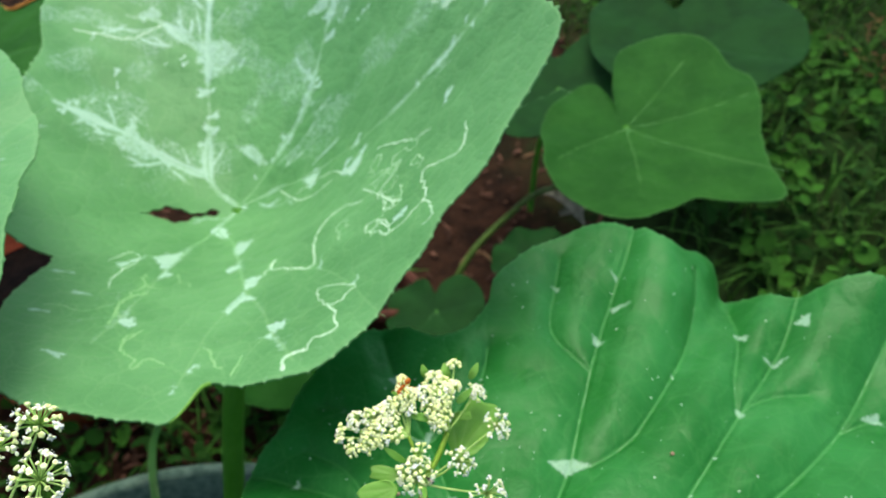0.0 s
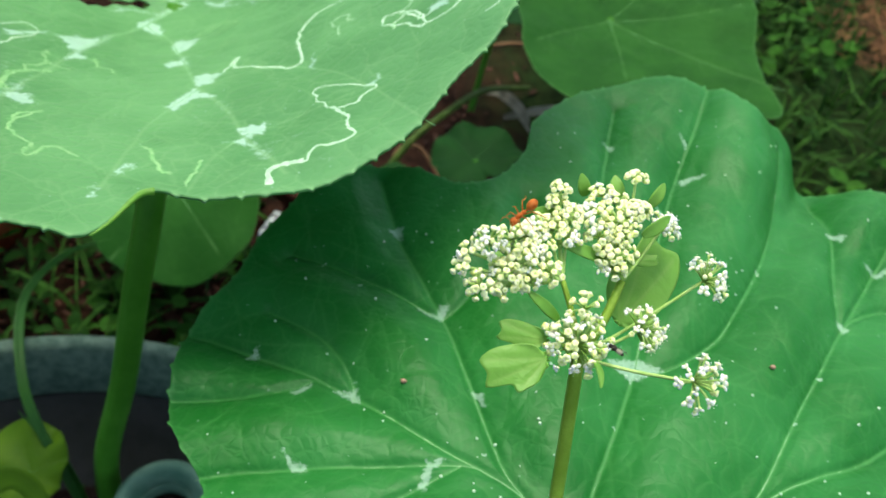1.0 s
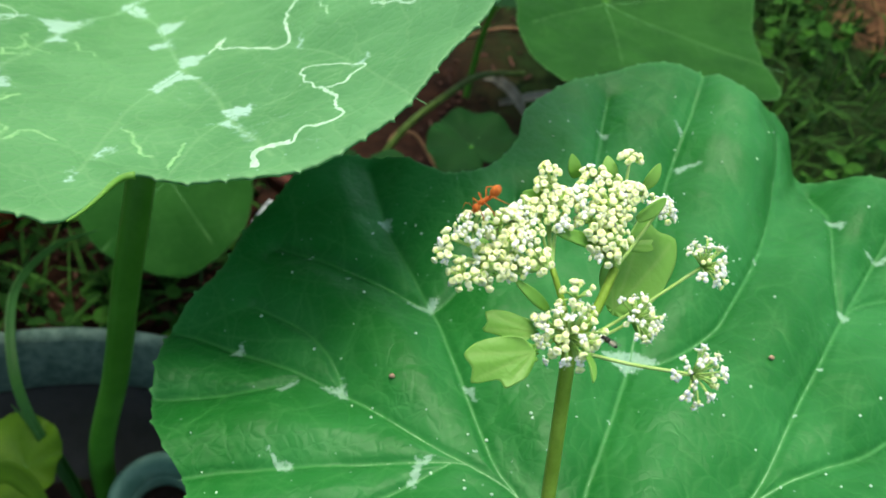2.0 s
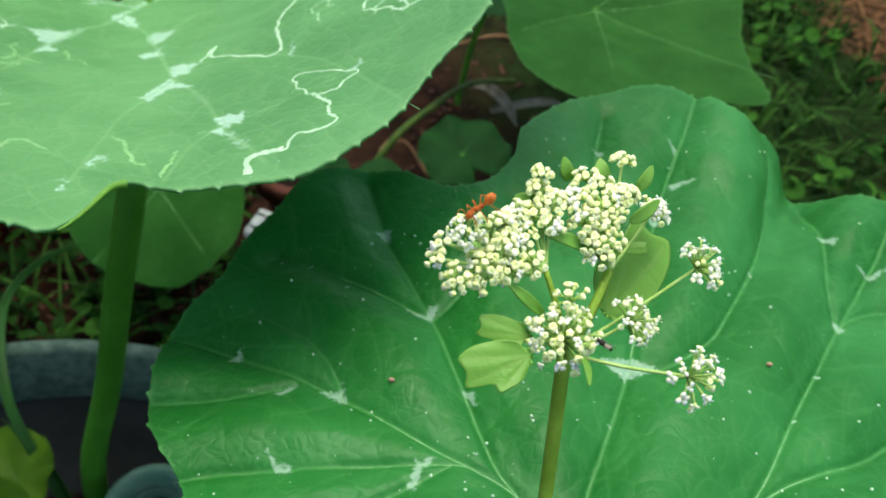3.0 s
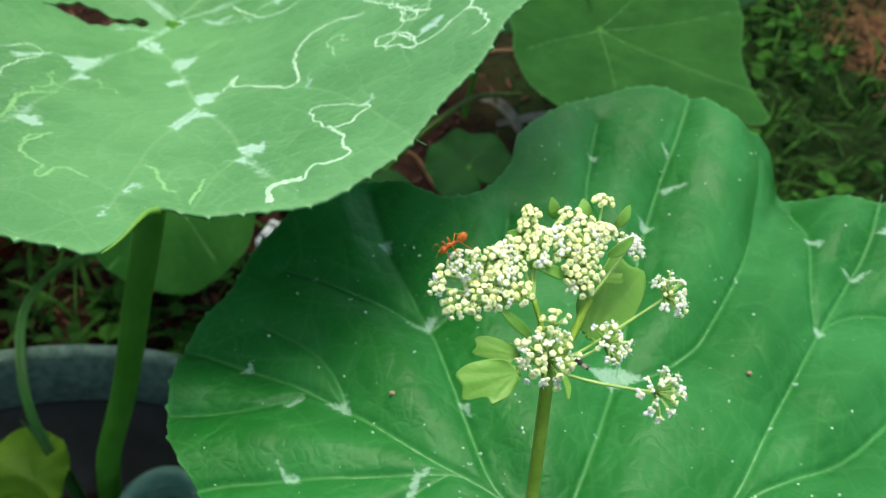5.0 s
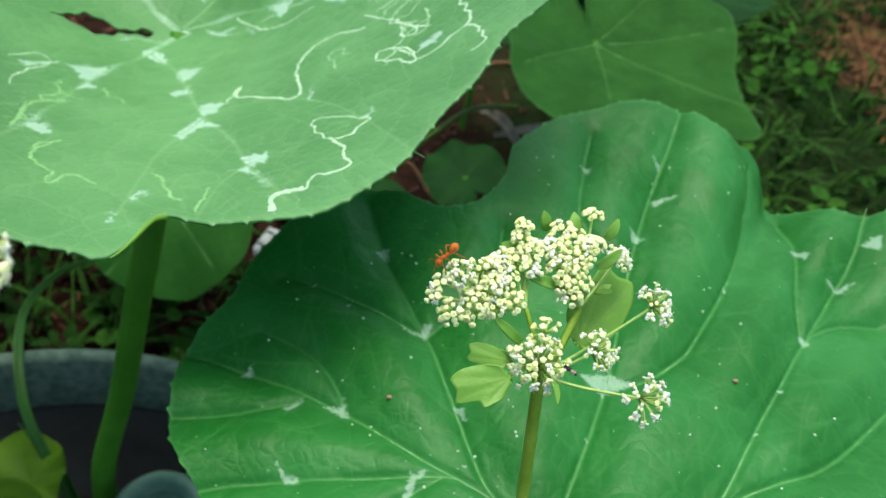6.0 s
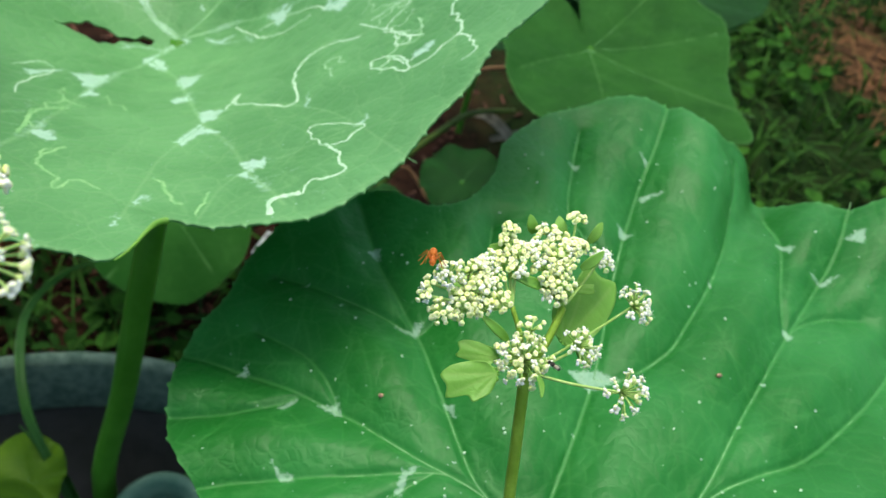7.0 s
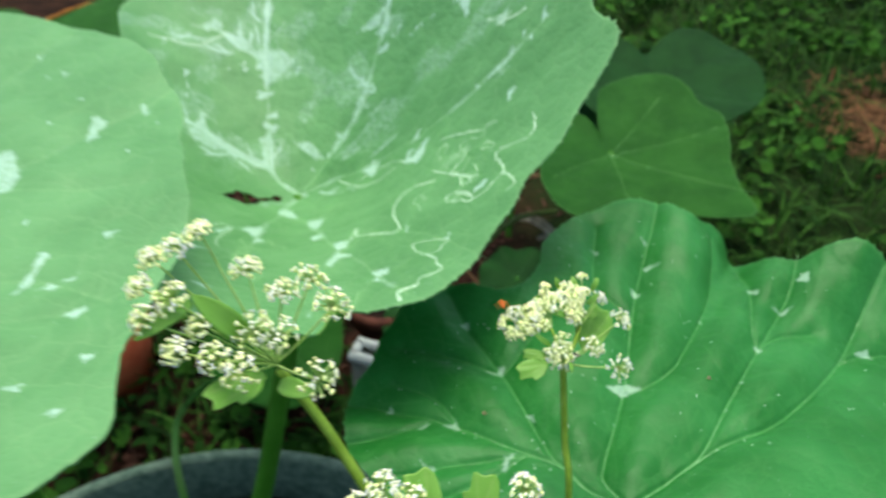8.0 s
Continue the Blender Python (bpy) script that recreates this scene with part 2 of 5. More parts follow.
class Blade:
    """A leaf blade round its joint: an outline in polar form, a dished surface, veins, flecks and mines. Lengths in millimetres, given in metres inside."""

    def __init__(self, outline, shape, veins, flecks=(), ripple=0.0, teeth=0.0, tooth_step=7.0, puff=0.0006, folds=(), hole=None, girth=0.8, minor=0.0, dense=None, splay=80, curls=(), fleck_size=0.7, bands=0.0, swell=0.006, patches=()):
        self.radius = curve_of(outline)
        self.reach = max(v for _, v in outline) / 1000
        self.shape, self.ripple, self.teeth, self.step, self.puff = shape, ripple, teeth, tooth_step, puff
        self.folds, self.hole, self.girth, self.splay, self.dense, self.curls = folds, hole, girth, splay, dense, curls
        self.veins = [([Vector((x / 1000, y / 1000)) for x, y in line], w) for line, w in veins]
        self.flecks = [(x / 1000, y / 1000, r / 1000) for x, y, r in flecks]
        self.lines = [(smooth_line([v.to_3d() for v in line], 5), w) for line, w in self.veins]
        self.minor, self.fleck_size, self.bands, self.swell, self.patches = [], fleck_size, bands, swell, patches
        if minor:
            self.branch(minor)

    def branch(self, gap):
        """Fine side veins that leave the main ones on both sides and curve forward."""
        rnd = random.Random(77)
        for line, w in list(self.lines):
            run, side = 0.0, 1
            for a, b in zip(line, line[1:]):
                run += (b - a).length * 1000
                if run < gap:
                    continue
                run = rnd.uniform(-0.3, 0.3) * gap
                side = -side
                d = (b - a).normalized()
                turn = Matrix.Rotation(radians(side * rnd.uniform(48, 75)), 3, "Z")
                p, pts = b.copy(), [b.copy()]
                e = turn @ d
                for k in range(rnd.randint(4, 8)):
                    e = (e + d * 0.10 + Vector((rnd.uniform(-0.09, 0.09), rnd.uniform(-0.09, 0.09), 0))).normalized()
                    p = p + e * 0.0036
                    pts.append(p.copy())
                    if k == 3 and rnd.random() < 0.6:
                        f = Matrix.Rotation(radians(-side * rnd.uniform(40, 70)), 3, "Z") @ e
                        self.minor.append(([p.copy(), p + f * 0.004, p + f * 0.008 + e * 0.002], 0.0001))
                self.minor.append((pts, 0.00012))

    @staticmethod
    def distance_to(lines, x, y, reach=0.014):
        best = np.full(x.shape, 1.0)
        width = np.zeros(x.shape)
        fx, fy, fb, fw = x.ravel(), y.ravel(), best.ravel(), width.ravel()
        for line, w in lines:
            xs, ys = [p.x for p in line], [p.y for p in line]
            idx = np.nonzero((fx > min(xs) - reach) & (fx < max(xs) + reach) & (fy > min(ys) - reach) & (fy < max(ys) + reach))[0]
            if not len(idx):
                continue
            px, py = fx[idx], fy[idx]
            near = np.full(len(idx), 1.0)
            for a, b in zip(line, line[1:]):
                dx, dy = b.x - a.x, b.y - a.y
                u = np.clip(((px - a.x) * dx + (py - a.y) * dy) / (dx * dx + dy * dy + 1e-12), 0, 1)
                near = np.minimum(near, np.hypot(px - a.x - u * dx, py - a.y - u * dy))
            closer = near < fb[idx]
            fb[idx[closer]] = near[closer]
            fw[idx[closer]] = w
        return best, width

    @staticmethod
    def inside_patch(patch, X, Y, soft=0.0021):
        """How far inside a pale patch each point lies, 0 to 1; the patch's corners are in millimetres."""
        pts = [(x / 1000, y / 1000) for x, y in patch]
        value = np.zeros(X.shape)
        xs, ys = [p[0] for p in pts], [p[1] for p in pts]
        near = np.nonzero((X > min(xs) - soft) & (X < max(xs) + soft) & (Y > min(ys) - soft) & (Y < max(ys) + soft))
        px, py = X[near], Y[near]
        gap, odd = np.full(px.shape, 1.0), np.zeros(px.shape, bool)
        for (ax, ay), (bx, by) in zip(pts, pts[1:] + pts[:1]):
            dx, dy = bx - ax, by - ay
            u = np.clip(((px - ax) * dx + (py - ay) * dy) / (dx * dx + dy * dy + 1e-12), 0, 1)
            gap = np.minimum(gap, np.hypot(px - ax - u * dx, py - ay - u * dy))
            odd ^= ((ay > py) != (by > py)) & (px < ax + (py - ay) / (dy if dy else 1e-9) * dx)
        value[near] = np.clip(0.7 + np.where(odd, gap, -gap) / soft, 0, 1)
        return value

    def vein_way(self, x, y):
        """The outward direction of the vein nearest to a point."""
        best, way = 1.0, 0.0
        for line, w in self.lines:
            for a, b in zip(line, line[1:]):
                gap = math.hypot((a.x + b.x) / 2 - x, (a.y + b.y) / 2 - y)
                if gap < best:
                    best, way = gap, math.atan2(b.y - a.y, b.x - a.x)
        return way

    def vein_distance(self, x, y):
        return self.distance_to(self.lines, x, y)

    def quilting(self, x, y, d):
        flat = 1 - np.exp(-((d / self.swell) ** 2))
        if self.swell > 0.007:
            flat = np.ones(np.shape(x))
            for line, w in self.lines:
                one, _ = self.distance_to([(line, w)], x, y, 0.03)
                flat = flat * (1 - (0.4 + 0.6 * min(1, w / 0.0004)) * np.exp(-((one / (self.swell * (0.5 + 0.5 * min(1, w / 0.0004)))) ** 2)))
        z = self.puff * (0.72 * flat + 0.17 * (1 - np.exp(-((d / 0.0014) ** 2))))
        if self.minor:
            m, _ = self.distance_to(self.minor, x, y, 0.006)
            z = z + 0.018 * self.puff * (1 - np.exp(-((m / 0.0014) ** 2)))
        return z

    def height(self, x, y):
        c0, cx, cy, cxx, cxy, cyy, cone, s = self.shape
        z = cx * x + cy * y + cxx * x * x + cxy * x * y + cyy * y * y + cone * (np.sqrt(x * x + y * y + s * s) - s)
        ang, r = np.degrees(np.arctan2(y, x)), np.hypot(x, y)
        edge = r / (self.radius(ang) / 1000)
        z = z + self.ripple * np.clip(edge, 0, 1.2) ** 3 * np.sin(np.radians(ang) * 7 + 1.0)
        for at, span, rise, start in self.folds:
            off = (ang - at + 180) % 360 - 180
            z = z + rise * np.exp(-(off / span) ** 2) * np.clip((r * 1000 - start) / 60.0, 0, 1.6) ** 1.5
        for at, span, drop, start in self.curls:
            off = (ang - at + 180) % 360 - 180
            z = z - drop * np.exp(-(off / span) ** 2) * np.clip((edge - start) / (1 - start), 0, 1.2) ** 2
        return z

    def unevenness(self, x, y):
        n = np.array([noise.noise((a * 60, b * 60, 3.1)) for a, b in zip(np.ravel(x), np.ravel(y))]).reshape(np.shape(x))
        return 0.006 * self.reach * n

    def full_height(self, x, y):
        d, _ = self.vein_distance(x, y)
        return self.height(x, y) + self.quilting(x, y, d) + self.unevenness(x, y)

    def build(self, name, material, parent, rings=90, spokes=300, thick=0.0007):
        ang = np.linspace(-180, 180, spokes, endpoint=False)
        if self.dense:
            low, high, share = self.dense
            n = int(spokes * share)
            ang = np.r_[np.linspace(low, high, n, endpoint=False), np.linspace(high, low + 360, spokes - n, endpoint=False)]
        rad = self.radius(ang) / 1000
        spike = np.zeros(len(ang))
        if self.teeth:
            arc = np.cumsum(rad * np.radians(np.diff(np.r_[ang, ang[0] + 360]))) * 1000
            saw = (arc / self.step) % 1.0
            saw = (saw + 0.18 * np.sin(arc * 0.37)) % 1.0
            spike = np.maximum(0, 1 - np.abs(saw - 0.5) / 0.2) * (0.65 + 0.35 * np.sin(arc * 0.9))
            rad = rad + self.teeth * (spike * 0.8 + 0.25 * np.sin(arc * 0.23))
        f = np.linspace(0, 1, rings + 1)[1:] ** 0.85
        R = f[:, None] * rad[None, :]
        X, Y = R * np.cos(np.radians(ang)), R * np.sin(np.radians(ang))
        d, w = self.vein_distance(X, Y)
        Z = self.height(X, Y) + self.quilting(X, Y, d)
        Z = Z + self.unevenness(X, Y)
        z0 = float(self.height(np.array([0.0]), np.array([0.0]))[0])
        verts = [(0.0, 0.0, z0), *zip(X.ravel(), Y.ravel(), Z.ravel())]
        faces = [(0, 1 + k, 1 + (k + 1) % spokes) for k in range(spokes)]
        for i in range(rings - 1):
            a = 1 + i * spokes
            for k in range(spokes):
                j = (k + 1) % spokes
                faces.append((a + k, a + spokes + k, a + spokes + j, a + j))
        if self.hole:
            hx, hy, long, wide, turn = self.hole
            ca, sa = math.cos(radians(turn)), math.sin(radians(turn))

            def cut(face):
                x = sum(verts[v][0] for v in face) / len(face) - hx / 1000
                y = sum(verts[v][1] for v in face) / len(face) - hy / 1000
                u, v = (x * ca + y * sa) * 1000, (-x * sa + y * ca) * 1000
                return (u / long) ** 2 + (v / (wide * (1.1 + 0.75 * math.sin(u * 0.24 + 2.6) + 0.2 * math.sin(u * 0.9)))) ** 2 < 1
            faces = [fc for fc in faces if not cut(fc)]
        me = bpy.data.meshes.new(name)
        me.from_pydata(verts, [], faces)
        me.materials.append(material)
        me.polygons.foreach_set("use_smooth", [True] * len(me.polygons))
        at = me.attributes.new("vein", "FLOAT", "POINT")
        wv = np.exp(-((d / (0.0002 + w * 0.4)) ** 2))
        wv = np.maximum(wv, np.clip((f[:, None] - 0.985) / 0.015, 0, 1) * (0.5 + 1.5 * spike[None, :]))
        if self.minor:
            m, _ = self.distance_to(self.minor, X, Y, 0.004)
            wv = np.maximum(wv, 0.32 * np.exp(-((m / 0.0004) ** 2)))
        at.data.foreach_set("value", np.r_[1.0, wv.ravel()].astype(np.float32))
        sil = np.zeros(X.shape)
        for k, (fx, fy, fr) in enumerate(self.flecks):
            out_way = self.vein_way(fx, fy)
            for side in (-1, 1):
                lean = side * radians(self.splay + 14 * math.sin(k * 2.7 + side))
                size = fr * self.fleck_size * (1.0 + 0.5 * math.sin(k * 5.1 + side * 1.7))
                ax, ay = math.cos(out_way + lean), math.sin(out_way + lean)
                u, v = (X - fx) * ax + (Y - fy) * ay, -(X - fx) * ay + (Y - fy) * ax
                half = 0.12 * size + np.clip(u, 0, None) * (0.42 + 0.12 * math.sin(k * 3.3))
                bend = np.arctan2(v, u + 0.3 * size)
                far = size * (1.2 + 0.10 * np.sin(bend * 17 + k) + 0.05 * np.sin(bend * 41 + 2 * k))
                near = 0.85 * np.clip(1.45 - np.abs(v) / half * 0.95, 0, 1) * np.clip((far - u) / (0.5 * size), 0, 1) * (u > -0.18 * size)
                sil = np.maximum(sil, near)
        if self.patches:
            shift = [np.array([noise.noise((a * 420, b * 420, seed)) + 0.6 * noise.noise((a * 1300, b * 1300, seed)) for a, b in zip(X.ravel(), Y.ravel())]).reshape(X.shape) * (0.0016 if self.bands else 0.0006) for seed in (1.3, 8.9)]
        for patch in self.patches:
            sil = np.maximum(sil, (0.66 if patch[0][1] > 0 or not self.bands else 0.82) * self.inside_patch(patch, X + shift[0], Y + shift[1]))
        if self.bands:
            blotch = np.array([noise.noise((a * 55, b * 55, 7.7)) for a, b in zip(X.ravel(), Y.ravel())]).reshape(X.shape)
            far_up = np.clip((Y + 0.075) / 0.075, 0.5, 1)
            reach = (0.0018 + 0.0026 * np.clip(blotch + 0.35, 0, 1)) * (1 + 0.2 * np.clip((Y + 0.02) / 0.05, 0, 1))
            far_up = far_up * np.clip(w / 0.0008, 0, 1) ** 2
            sil = np.maximum(sil, self.bands * far_up * np.clip(0.75 + 0.8 * blotch, 0, 1.1) * np.exp(-((d / reach) ** 2)))
            sil = np.maximum(sil, 0.5 * self.bands * np.clip((Y + 0.06) / 0.08, 0, 1) * np.clip(blotch * 1.5 + 0.7, 0, 1))
            if self.minor:
                sil = np.maximum(sil, self.bands * far_up * np.clip(0.5 + 1.2 * blotch, 0, 0.85) * np.exp(-((m / 0.0017) ** 2)))
        at = me.attributes.new("silver", "FLOAT", "POINT")
        at.data.foreach_set("value", np.r_[0.0, np.clip(sil, 0, 1).ravel()].astype(np.float32))
        ob = new(name, me)
        ob.parent = parent
        mod = ob.modifiers.new("thickness", "SOLIDIFY")
        mod.thickness, mod.offset = thick, -1
        return ob

    def on(self, x, y, lift=0.0):
        z = float(self.full_height(np.array([x]), np.array([y]))[0])
        return Vector((x, y, z + lift))

    def vein_tubes(self, material, parent, name="vein", label=""):
        for line, w in self.veins:
            sm = smooth_line([v.to_3d() for v in line], 7)
            bm = bmesh.new()
            pts = [self.on(p.x, p.y, -0.35 * w) for p in sm]
            tube(bm, pts, w * self.girth, w * 0.35 * self.girth, 8)
            part(name, bm, material, parent, label)

    def mine(self, line, width, material, parent, seed, name="leaf_mine", wander=0.0012):
        """A mined trail: a thin uneven ribbon that winds along the blade's upper skin."""
        rnd = random.Random(seed)
        sm = smooth_line([Vector((x / 1000, y / 1000, 0)) for x, y in line], 16)
        phase = rnd.uniform(0, 50)
        bm = bmesh.new()
        n = len(sm)
        rows = []
        for i, p in enumerate(sm):
            d = (sm[min(i + 1, n - 1)] - sm[max(i - 1, 0)]).normalized()
            side = Vector((-d.y, d.x, 0))
            off = wander * (0.9 * noise.noise((p.x * 330, p.y * 330, phase)) + 0.4 * noise.noise((p.x * 1100, p.y * 1100, phase + 3)))
            w = width * max(0.4, 1 + 0.7 * noise.noise((p.x * 600, p.y * 600, phase + 9)) + 0.25 * noise.noise((p.x * 1700, p.y * 1700, phase + 5)))
            rows.append([p + side * (off + k * w) for k in (1, 0, -1)])
        x, y = np.array([[q.x for q in row] for row in rows]), np.array([[q.y for q in row] for row in rows])
        z = self.full_height(x, y) + np.array([-0.00005, 0.00016, -0.00005])
        made = [[bm.verts.new((x[i, k], y[i, k], z[i, k])) for k in range(3)] for i in range(n)]
        for one, two in zip(made, made[1:]):
            for k in range(2):
                bm.faces.new((one[k], two[k], two[k + 1], one[k + 1]))
        for f in bm.faces:
            if f.normal.z < 0:
                f.normal_flip()
        return part(name, bm, material, parent)


# ---- ground ----
GROUND = -0.06


def ground_sheet():
    m, nt, out = nodes_of("soil_and_turf")
    where = coords(nt)
    soil = mixed(nt, ramp(nt, noisy(nt, 28, 6, 0.7, where), 0.35, 0.66), rgb(0.012, 0.007, 0.005), rgb(0.038, 0.018, 0.011))
    soil = mixed(nt, ramp(nt, noisy(nt, 160, 4, 0.7, where), 0.58, 0.75), soil, rgb(0.055, 0.034, 0.023))
    turf = mixed(nt, ramp(nt, noisy(nt, 60, 5, 0.7, where), 0.35, 0.65), rgb(0.010, 0.018, 0.005), rgb(0.018, 0.040, 0.010))
    axes = nt.nodes.new("ShaderNodeSeparateXYZ")
    nt.links.new(where, axes.inputs[0])
    east = nt.nodes.new("ShaderNodeMath")
    east.operation = "MULTIPLY_ADD"
    nt.links.new(axes.outputs["X"], east.inputs[0])
    east.inputs[1].default_value = -0.9
    nt.links.new(noisy(nt, 2.2, 4, 0.6, where), east.inputs[2])
    c = mixed(nt, ramp(nt, east.outputs[0], 0.22, 0.5), turf, soil)
    bsdf = node(nt, "ShaderNodeBsdfPrincipled", Roughness=0.95)
    bsdf.inputs["Specular IOR Level"].default_value = 0.04
    nt.links.new(c, bsdf.inputs["Base Color"])
    bump = node(nt, "ShaderNodeBump", Strength=0.8, Distance=0.008)
    nt.links.new(noisy(nt, 70, 6, 0.7, where), bump.inputs["Height"])
    nt.links.new(bump.outputs[0], bsdf.inputs["Normal"])
    nt.links.new(bsdf.outputs[0], out.inputs["Surface"])
    bm = bmesh.new()
    xs = [-400, -40, -6, -3, *np.linspace(-1.6, 2.4, 81), 4, 8, 40, 400]
    ys = [-400, -40, -6, -2, *np.linspace(-0.6, 3.2, 77), 5, 9, 40, 400]
    grid = [[bm.verts.new((x, y, GROUND + 0.012 * noise.fractal((x * 6, y * 6, 0.5), 1.0, 2.0, 4))) for x in xs] for y in ys]
    for i in range(len(ys) - 1):
        for k in range(len(xs) - 1):
            bm.faces.new((grid[i][k], grid[i][k + 1], grid[i + 1][k + 1], grid[i + 1][k]))
    ob = new("ground", link_mesh("ground", bm, m))
    return tagged(ob, "reddish brown soil with patches of turf", "ground", kind="structure")


ground_sheet()


def ground_z(x, y):
    return GROUND + 0.012 * noise.fractal((x * 6, y * 6, 0.5), 1.0, 2.0, 4)


# ---- the large mottled leaf ----
def feathers(seed):
    """Silvery streaks that stand off the upper veins like the barbs of a feather."""
    rnd = random.Random(seed)
    out = []
    for line, most in (([(0, 0), (37, 43), (47, 75), (54, 97), (62, 150)], 8), ([(-20, 19), (-25, 57), (-30, 96), (-32, 150)], 9), ([(-20, 19), (-47, 25), (-64, 31), (-95, 30)], 8), ([(20, -2), (73, -13), (106, -17), (140, -18)], 7), ([(-95, 30), (-60, 80), (-30, 96)], 5), ([(47, 75), (80, 60), (110, 45)], 5), ([(-64, 31), (-80, 70), (-95, 95)], 6)):
        pts = smooth_line([Vector((x, y, 0)) for x, y in line], 6)
        for p in pts:
            if rnd.random() < 0.5:
                out.append((p.x + rnd.gauss(0, 2.5), p.y + rnd.gauss(0, 2.5), rnd.uniform(1.5, most * 0.6)))
    return out


FEATHERED = [(-25, 70, 6), (-22.2, 48, 5), (22.7, 33.7, 5), (46, -5.6, 5), (66.3, -25.5, 6), (100.2, 42.7, 8), (117.5, -45.6, 4), (-40, -100, 4), (-55, -120, 5), (-30, -135, 4), (-45, -150, 5), (-15, -160, 4), (-60, -95, 4), (-25, -115, 4), *feathers(8)]
PALE_LOW = [[(10.3, -42.8), (19.2, -44), (20.3, -56.7), (17.4, -65), (12.4, -54.3)], [(17.7, -80.1), (22, -75), (24.2, -79.6), (19.9, -84.3)], [(29.9, -94.5), (39.9, -95.2), (38.4, -104.7), (34.9, -106.2)], [(30.5, -122.3), (34.2, -108.5), (41, -115.9), (35.8, -118.1), (32.9, -125.3)], [(52.8, -138.9), (60, -137.7), (59.7, -143.2), (55.4, -143.6)], [(51.4, -146.6), (58.5, -148.2), (55.2, -143.9)], [(31.1, -165.8), (33.3, -158.1), (33.5, -162), (32, -166.1)], [(83.4, -130.5), (85.9, -125.8), (85.4, -131.8)], [(66.4, -107.1), (67.3, -98.5), (68, -109)], [(29.3, -177.2), (29.8, -171.8), (30.9, -176.8)]]
PALE_LEFT = [[(-21.6, -65.3), (-12.5, -53.9), (-9.4, -73.6), (-10.2, -80.8)], [(-8.7, -91.2), (-4.8, -84.9), (-9.8, -80.4)], [(-9.9, -25.5), (-7, -16.4), (-1.1, -24), (4.1, -36.3), (-2.9, -32.9)], [(-7.6, -130.8), (-2.1, -127.7), (2.2, -134.7), (1, -138.3)], [(96.8, -101), (103.4, -100.1), (102, -105.1), (98.3, -104.4)], [(-19, -57.3), (-8.7, -64), (-12, -80)], [(-29.6, -82.2), (-23.8, -61.7), (-26.2, -84.8)]]
PALE_HIGH = [[(-45.8, 101.5), (-19, 99), (-8.8, 89.8), (-24.8, 76.3), (-29.5, 87.9)], [(-67.9, 19.1), (-63.7, 49.2), (-57.2, 28.4), (-44.1, 26.1), (-52.2, 16.6)], [(-26.2, 49.4), (-17.1, 48.2), (-22, 42.2)], [(-7.2, 37), (1.9, 37.5), (13.7, 23.1), (8.3, 23.2)], [(29.6, 37), (36.4, 54), (41.9, 53.8), (38.6, 42)], [(31.5, 91.8), (53.9, 96.9), (46.7, 85.1)], [(38.7, -3.1), (49.2, -9.3), (46.4, -20)], [(66.1, -30.7), (78.5, -20.8), (72.3, -39.4)], [(112.5, 15.2), (122.3, 13.6), (117.7, 5.1)], [(-78.1, 111), (-66.7, 121.2), (-58.8, 117.8), (-69.1, 111.2)]]
A_JOINT = (-0.114, 0.354, 0.354)
mottled = Blade(
    outline=[(-24, 175), (-18, 165), (-13, 158), (0, 160), (20, 172), (35, 180), (50, 192), (70, 196), (90, 200), (110, 196), (130, 175), (139, 160), (151, 126), (170, 112), (-175, 112), (-160, 116), (-145, 114), (-133, 110), (-124, 104), (-120, 102), (-112, 122), (-105, 150), (-100, 172), (-95, 186), (-88, 190), (-82, 192), (-79.5, 194), (-77, 176), (-73, 181), (-69, 184), (-65, 187), (-61, 186), (-57, 180), (-50, 173), (-45, 168), (-39, 171), (-32, 171)],
    shape=(0, 0.1355, 0.0758, 1.936, 2.151, -0.4076, 0.6603, 0.03),
    veins=[
        ([(0, 0), (-5.9, -22.8), (8.1, -42.5), (22.6, -77.2), (35.1, -107.2), (47.2, -126.3), (54.9, -142.6), (61.8, -153.8), (68.1, -164.1)], 0.0011),
        ([(-5.9, -22.8), (-11.1, -47.7), (-10.1, -78.7), (-7.9, -107), (-5.9, -131.7), (-6.8, -150)], 0.0009),
        ([(35.5, -108.7), (31.3, -125.3), (29.6, -139.2), (30, -148.4), (31, -172)], 0.0006),
        ([(0, 0), (20.6, 3.7), (39, -3.3), (72.6, -12.8), (105.6, -17.5), (140, -17.6)], 0.0013),
        ([(0, 0), (22.5, 30), (36.7, 43.2), (47.2, 74.6), (54.1, 97.1), (62, 150)], 0.0014),
        ([(0, 0), (-20.1, 18.6), (-24.8, 57.3), (-30, 96.1), (-31.7, 150)], 0.0013),
        ([(-20.1, 18.6), (-47, 25.4), (-63.8, 31.4), (-95, 30)], 0.0008),
        ([(54.9, -142.6), (51.5, -150.5), (49.6, -157.5), (48.5, -170)], 0.0004),
        ([(35.1, -107.2), (46, -99), (62, -103), (74, -116), (84, -131), (92.9, -147.6), (99.4, -157.4)], 0.0004),
        ([(-29.5, 88), (-58, 111), (-80, 113)], 0.0008),
        ([(54.9, -142.6), (70, -136), (84, -131)], 0.0003),
    ],
    flecks=FEATHERED,
    patches=PALE_LOW + PALE_LEFT + PALE_HIGH,
    ripple=0.002, teeth=0.0016, tooth_step=4.4, hole=(-27, -14, 19, 4.2, 30), girth=0.5, minor=6.5, dense=(-128, -20, 0.6), splay=84, fleck_size=1.0, bands=0.95,
)


